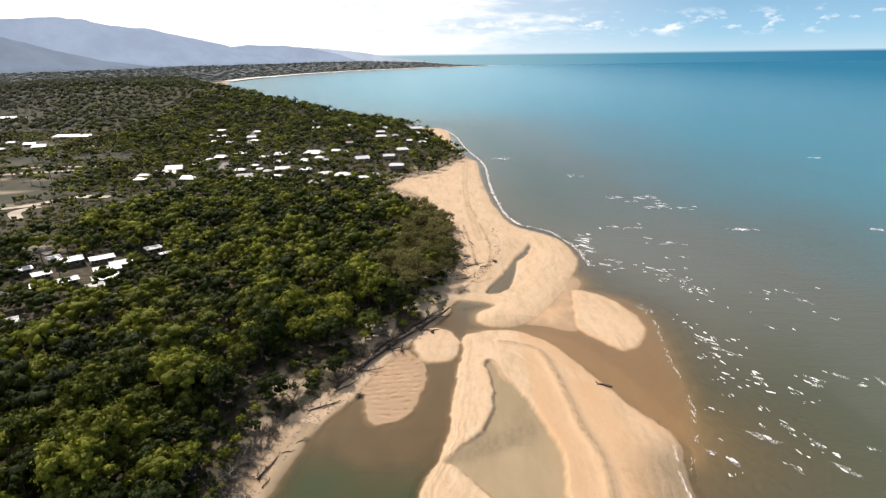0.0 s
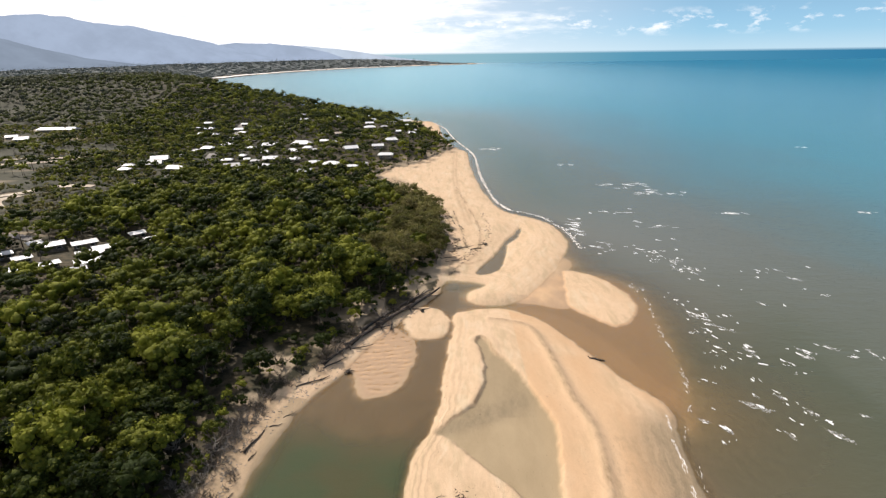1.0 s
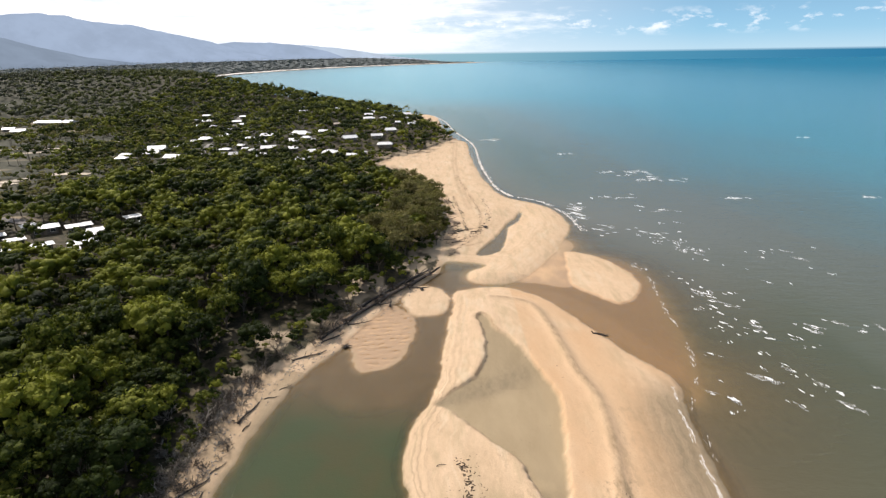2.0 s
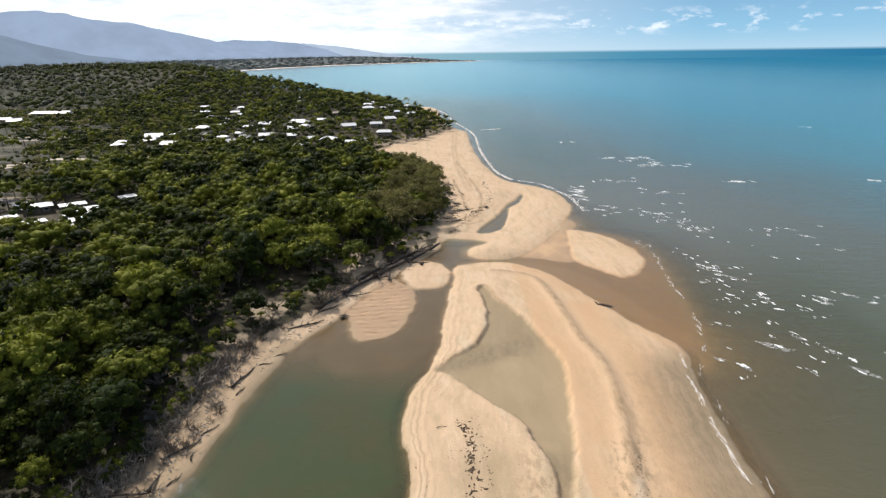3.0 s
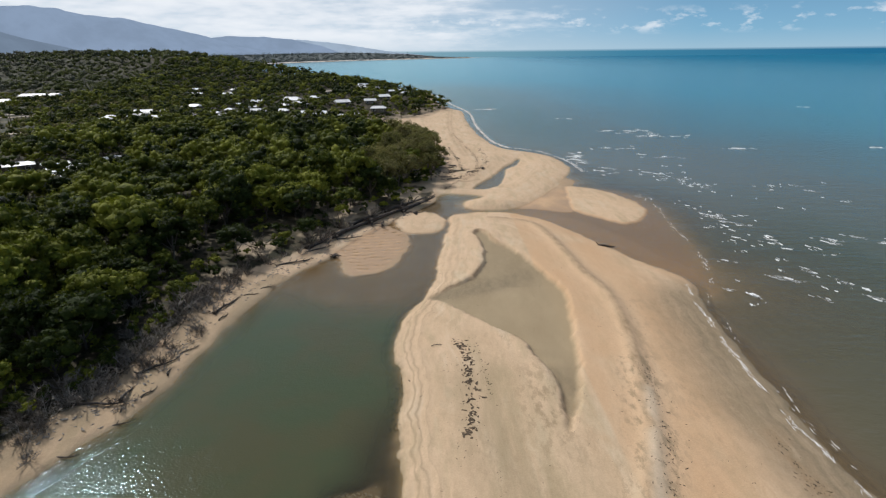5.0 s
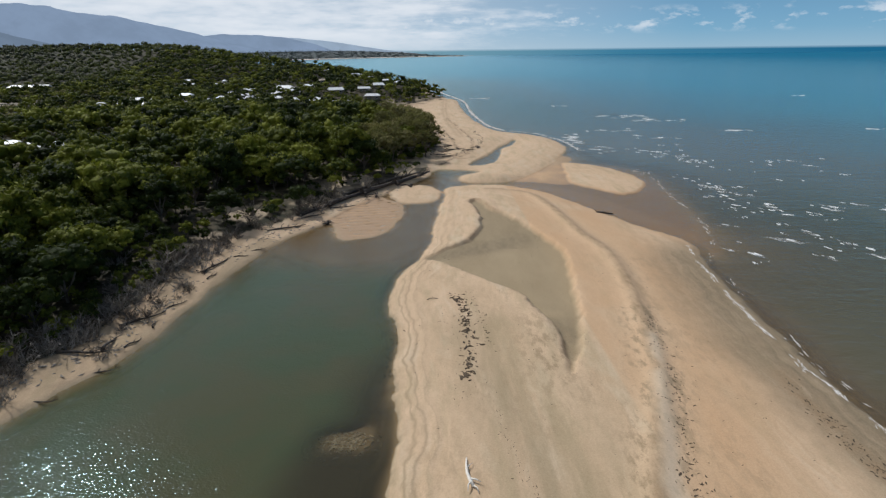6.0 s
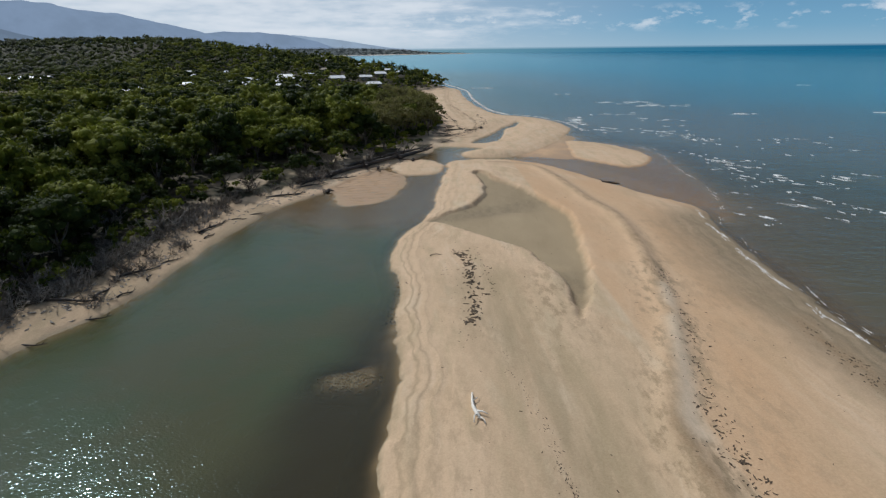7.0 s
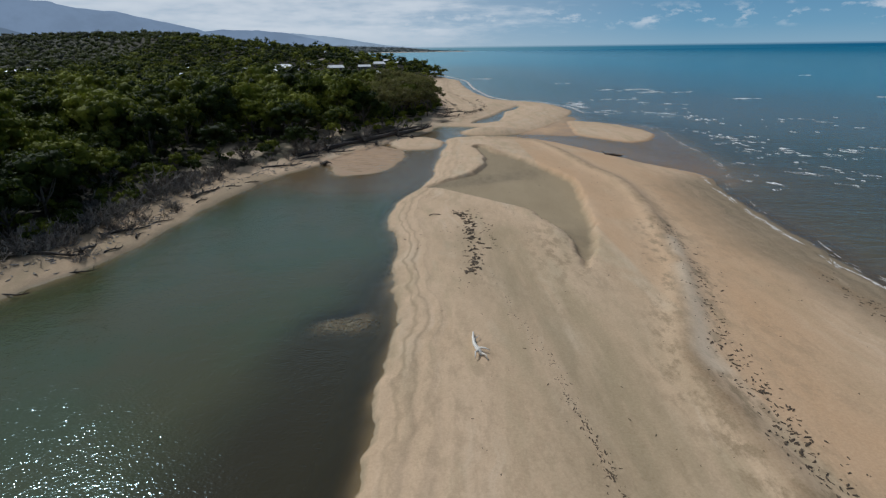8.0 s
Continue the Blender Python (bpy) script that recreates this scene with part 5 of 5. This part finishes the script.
fallen_log("stranded_tree", 38.6, 120.4, 3.4, 0.28, -12, 0, DARKWOOD, "dark branching dead tree stranded at the creek mouth", lrng, 9)
snag("snag", -21.9, 116.2, 1.5, "dark root snag at the lagoon edge", lrng)
snag("snag", 17.6, 208, 1.3, "small dark snag on the upper beach", lrng)
snag("snag", -5.2, 149, 0.9, "small dark snag on the sand lobe", lrng)


def driftwood(x, y, turn):
    root = new("driftwood")
    root.matrix_basis = pose(x, y, float(height_at(x, y)[0]) + 0.02, 0, 0, turn)
    tagged(root, "sun-bleached forked driftwood branch lying on sand", "driftwood")
    link_mesh("trunk", *tube([(-1.9, 0.35, 0.12), (-1.0, 0.12, 0.16), (0.0, -0.05, 0.18), (0.9, 0.0, 0.16), (1.6, 0.12, 0.14)], [0.05, 0.10, 0.14, 0.17, 0.12], 8), BLEACHED, root, smooth_faces=True)
    for pts, r in (([(0.7, 0, 0.2), (1.1, 0.45, 0.35), (1.4, 0.8, 0.28)], 0.09), ([(1.1, 0, 0.2), (1.6, -0.35, 0.42), (2.1, -0.5, 0.2)], 0.09), ([(1.5, 0.1, 0.18), (2.0, 0.3, 0.3), (2.4, 0.35, 0.1)], 0.08), ([(-0.6, 0.05, 0.2), (-0.9, 0.5, 0.25), (-1.2, 0.7, 0.1)], 0.05)):
        link_mesh("branch", *tube(pts, [r, r * 0.7, r * 0.3], 6), BLEACHED, root, smooth_faces=True)


driftwood(2.8, 38.6, -80)
for x0, y0, ln, turn in ((-37.8, 58, 3.4, 40), (-37.2, 64, 2.8, 70), (-36.4, 75, 3.6, 62), (-35.2, 86, 3.0, 78), (-31.5, 99, 3.2, 50), (-41, 52, 3.0, 20), (-36.9, 69, 2.4, 110), (-33.4, 95, 2.6, 30)):
    fallen_log("bank_branch", x0, y0, ln, 0.11, turn, 0, DARKWOOD, "dark broken branch lying at the foot of the bank", lrng, 5, "broken branches on the bank", False)
fallen_log("beach_stick", 0.6, 74.6, 2.6, 0.06, 20, 0, DARKWOOD, "thin brown stick lying on the sand spit", lrng, 1, "", False)


# ---- wrack, seaweed and foam ----
def scraps(name, spots, mat, label, category, rng, flat=0.35):
    """Small torn lumps scattered over the sand, as one loose layer."""
    V, F = [], []
    iv, iF = ICO[1]
    for sx, sy, size, aim in spots:
        z = float(height_at(sx, sy)[0])
        o = len(V)
        st = rng.uniform(0.9, 2.6)
        c, s = math.cos(aim), math.sin(aim)
        wob = rng.uniform(0.55, 1.25, len(iv))
        for p, w in zip(iv, wob):
            a, b = p[0] * st * size * w, p[1] * size * 0.6 * w + 0.25 * size * st * (p[0] * p[0])
            V.append((sx + a * c - b * s, sy + a * s + b * c, z + p[2] * size * flat * w + size * flat * 0.3))
        F += [tuple(int(q) + o for q in f) for f in iF]
    ob = link_mesh(name, V, F, mat)
    return tagged(ob, label, category, kind="stuff")


wrng = np.random.default_rng(20)


def along(line, count, spread, lo, hi, aim_spread=0.5, start=0.0, end=1.0):
    out = []
    for k in range(count):
        f = wrng.uniform(start, end) * (len(line) - 1.001)
        i = int(f)
        d = line[i + 1] - line[i]
        p = line[i] + d * (f - i) + wrng.normal(scale=spread, size=2)
        out.append((p[0], p[1], wrng.uniform(lo, hi) ** 1.0, math.atan2(d[1], d[0]) + wrng.normal(scale=aim_spread)))
    return out


scraps("debris_patch", along(spline([(3.2, 76), (4.6, 71), (4.2, 66), (4.8, 61), (4.0, 56), (3.6, 53)]), 170, 0.55, 0.06, 0.30, 2.0) + along(spline([(5.4, 77), (6.6, 68), (7.2, 61)]), 40, 0.4, 0.05, 0.14, 2.0) + along(spline([(1.6, 72), (2.4, 60), (3.2, 48)]), 40, 0.8, 0.04, 0.11, 2.0),
       WRACK, "dark scattered plant debris on the sand spit", "debris", wrng)
scraps("wrack_line", along(spline([(28, 66), (27.3, 61.5), (25.6, 54), (24.6, 49.5), (22.9, 43), (21.4, 38), (20.5, 34), (20.4, 30.5), (19.9, 27.3), (19.5, 24.5), (19.6, 21), (19.6, 8)]), 420, 0.75, 0.04, 0.13, 0.9) + along(spline([(21.4, 38), (20.5, 34), (20.4, 30.5), (19.9, 27.3), (19.5, 24.5), (19.6, 20)]), 34, 0.55, 0.09, 0.17, 0.7),
       WRACK, "brown seaweed wrack strung along the berm", "seaweed", wrng)
scraps("weed_line", along(WEED_LINE, 200, 0.30, 0.02, 0.075, 0.8) + along(WEED_LINE, 60, 0.14, 0.04, 0.11, 0.4, 0.5, 1.0), WRACK, "thin brown weed line on damp sand", "seaweed", wrng)
scraps("shore_weed", along(SHORE_WEED, 170, 0.6, 0.03, 0.13, 0.5) + along(spline([(-4.8, 66), (-5.2, 60), (-5.0, 56)]), 60, 0.5, 0.06, 0.2, 1.0), WRACK, "dark weed washed up at the water's edge", "seaweed", wrng)
scraps("sand_specks", [(wrng.uniform(-2, 34), wrng.uniform(16, 120), wrng.uniform(0.03, 0.09), wrng.uniform(0, 6.28)) for k in range(260)], WRACK, "scattered dark twigs and shells on sand", "debris", wrng)
scraps("beach_debris", along(spline([(3, 190), (6, 204), (6, 216), (3, 240), (1, 258)]), 150, 1.6, 0.12, 0.45, 1.2) + along(spline([(7, 191), (14, 203), (20, 222), (20, 257)]), 140, 0.7, 0.08, 0.4, 0.5) + along(spline([(-33, 334), (-22, 318), (-10, 280)]), 90, 2.0, 0.1, 0.4, 1.0),
       WRACK, "dark plant litter strewn on the upper beach", "debris", wrng)
scraps("drift_line", along(DRIFT_LINES[0], 130, 0.35, 0.10, 0.42, 0.3) + along(DRIFT_LINES[1], 190, 0.45, 0.08, 0.36, 0.3) + along(DRIFT_LINES[3], 60, 0.8, 0.08, 0.3, 0.6) + along(DRIFT_LINES[4], 90, 0.9, 0.1, 0.4, 0.5),
       WRACK, "dark thin lines of drift left by tides on the beach", "debris", wrng, 0.2)
scraps("bank_litter", along(spline([(-45, 54), (-40, 62), (-38, 73), (-37.5, 84), (-35.5, 96), (-31, 106), (-25, 116), (-21, 127), (-15, 138), (-8, 150)]), 420, 1.1, 0.05, 0.3, 1.2), DEADWOOD, "grey twigs and litter on the eroded sand bank", "debris", wrng)
scraps("creek_stones", [(wrng.normal(-8.5, 1.25), wrng.normal(44.5, 0.9), wrng.uniform(0.09, 0.2), wrng.uniform(0, 6.28)) for k in range(210)] + [(wrng.normal(-12.6, 0.5), wrng.normal(44.2, 0.5), wrng.uniform(0.08, 0.16), wrng.uniform(0, 6.28)) for k in range(30)],
       STONE, "pale stones showing through the shallow lagoon", "stones", wrng, 0.5)


def foam_patch(V, F, x, y, length, width, turn, rng, z):
    """A torn streak of foam: a thin raised tongue with a ragged outline."""
    n = 9
    o = len(V)
    c, s = math.cos(turn), math.sin(turn)
    bend = rng.uniform(-0.35, 0.35) * length
    for k in range(n):
        t = k / (n - 1) - 0.5
        w = width * math.sqrt(max(1 - (2 * t) ** 2, 0.02)) * rng.uniform(0.45, 1.2)
        cx, cy = t * length, bend * (t * t - 0.12) + rng.normal(scale=width * 0.12)
        for side, hz in ((-0.5, 0.0), (0.0, 0.10), (0.5, 0.0)):
            a, b = cx, cy + side * w
            V.append((x + a * c - b * s, y + a * s + b * c, z + 0.015 + hz * min(width, 1.0)))
    for k in range(n - 1):
        for j in range(2):
            a = o + k * 3 + j
            F.append((a, a + 1, a + 4, a + 3))


def whitecaps():
    rng = np.random.default_rng(24)
    V, F, V2, F2 = [], [], [], []
    z = WL + 0.02
    groups = [(105, 316, 14, 7, 22), (114, 294, 9, 4, 14), (133, 252, 7, 3, 8), (196, 252, 4, 2, 4), (60, 234, 4, 10, 16), (84, 258, 10, 8, 7), (66, 209, 6, 8, 9), (78, 199, 7, 8, 14)]
    groups += [(85, 186, 5, 12, 19), (74, 152, 6, 10, 13), (72, 134, 8, 10, 19), (78, 120, 7, 9, 16), (88, 124, 7, 5, 6), (74, 101, 9, 6, 10), (100, 124, 4, 5, 3), (57, 104, 3, 9, 4), (55, 90, 3, 8, 3)]
    groups += [(75, 92, 12, 6, 4), (101, 176, 16, 14, 9), (62, 156, 3, 9, 9), (42, 452, 8, 8, 9), (83, 379, 6, 6, 4), (281, 440, 8, 5, 3), (110, 150, 22, 28, 8), (90, 225, 15, 22, 8)]
    for cx, cy, sx, sy, n in groups:
        for k in range(n):
            x, y = rng.normal(cx, sx * 0.62), rng.normal(cy, sy * 0.62)
            if float(height_at(x, y)[0]) > WL - 0.14:
                continue
            size = rng.uniform(0.75, 1.5) * (1.5 if y > 220 else 1.0)
            turn = radians(118 + rng.normal(0, 20)) if y < 200 else radians(150 + rng.normal(0, 22))
            foam_patch(V, F, x, y, rng.uniform(0.7, 1.6 if y < 200 else 2.8) * size, rng.uniform(0.28, 0.6) * size, turn, rng, z)
            if rng.uniform() < 0.3:
                foam_patch(V2, F2, x + rng.normal(0, 0.8), y + rng.normal(0, 0.8), rng.uniform(2.0, 5.5) * size, rng.uniform(0.7, 1.6) * size, turn + rng.normal(0, 0.2), rng, z - 0.012)
            if rng.uniform() < 0.25:
                for j in range(3):
                    foam_patch(V, F, x + rng.normal(0, 1.4), y + rng.normal(0, 1.0), rng.uniform(0.4, 1.2) * size, rng.uniform(0.10, 0.24) * size, turn, rng, z)
    ob = link_mesh("whitecaps", V, F, FOAM, smooth_faces=True)
    tagged(ob, "small white breaking wave crests on shallow sea", "foam", kind="stuff")
    tagged(link_mesh("spent_foam", V2, F2, VEIL, smooth_faces=True), "thin fading foam left behind broken waves", "foam", kind="stuff")


whitecaps()


def surf_lace(name, line, per_m, lo, hi, spread, gap, seed, out, long=1.0):
    """Wash along a shore: many small torn tongues of foam, thinning out in places."""
    rng = np.random.default_rng(seed)
    V, F = [], []
    for a, b in zip(line, line[1:]):
        d = b - a
        ln = float(np.linalg.norm(d)) + 1e-9
        nrm = np.array((d[1], -d[0])) / ln * out
        for k in range(int(ln * per_m + rng.uniform())):
            p = a + d * rng.uniform()
            v = noise.noise(Vector((p[0] * 0.16, p[1] * 0.16, seed)))
            if v < gap:
                continue
            q = p + nrm * (0.5 + 0.6 * noise.noise(Vector((p[0] * 0.2, p[1] * 0.2, seed + 5))) + abs(rng.normal(scale=spread)))
            z = max(WL, float(height_at(*q)[0]))
            foam_patch(V, F, q[0], q[1], rng.uniform(0.5, 1.7) * long, rng.uniform(lo, hi), math.atan2(d[1], d[0]) + rng.normal(scale=0.22), rng, z)
    if F:
        tagged(link_mesh(name, V, F, SURF, smooth_faces=True), "thin white wash line where waves meet sand", "foam", kind="stuff")


surf_lace("surf_line", spline([(47.6, 97), (45.8, 88), (44.2, 76), (43.4, 66), (43.0, 58), (43.0, 50), (43.4, 42), (44.4, 25), (46.4, 0)], steps=5), 4.5, 0.03, 0.13, 0.3, -0.2, 3, 1)
surf_lace("surf_line", spline([(51, 97), (48.8, 88), (46.8, 76), (46.0, 66), (45.2, 57), (45, 48)], steps=5), 1.0, 0.04, 0.18, 0.6, 0.0, 5, 1)
surf_lace("surf_line", spline([(62, 168), (64, 158), (62, 145), (60, 130), (57, 110), (53, 98)], steps=5), 1.6, 0.05, 0.26, 0.6, -0.1, 8, 1)
surf_lace("surf_line", spline([(53, 205), (52.5, 225), (45.5, 250), (32.5, 262.5)], steps=5), 2.6, 0.1, 0.45, 0.9, -0.3, 6, 1, 1.5)
surf_lace("surf_line", spline([(32.5, 262.5), (27, 288), (24, 349), (24, 425), (12.5, 505), (3.5, 590), (-9, 640)], steps=8), 1.6, 0.25, 0.9, 0.6, -0.5, 7, 1, 2.6)
draped("far_beach", [(-792, 2080), (-782, 2600), (-602, 3400), (-222, 4150), (248, 4700), (372, 4900)], 14, SURF, "pale far beach curving along the bay", 3.0)
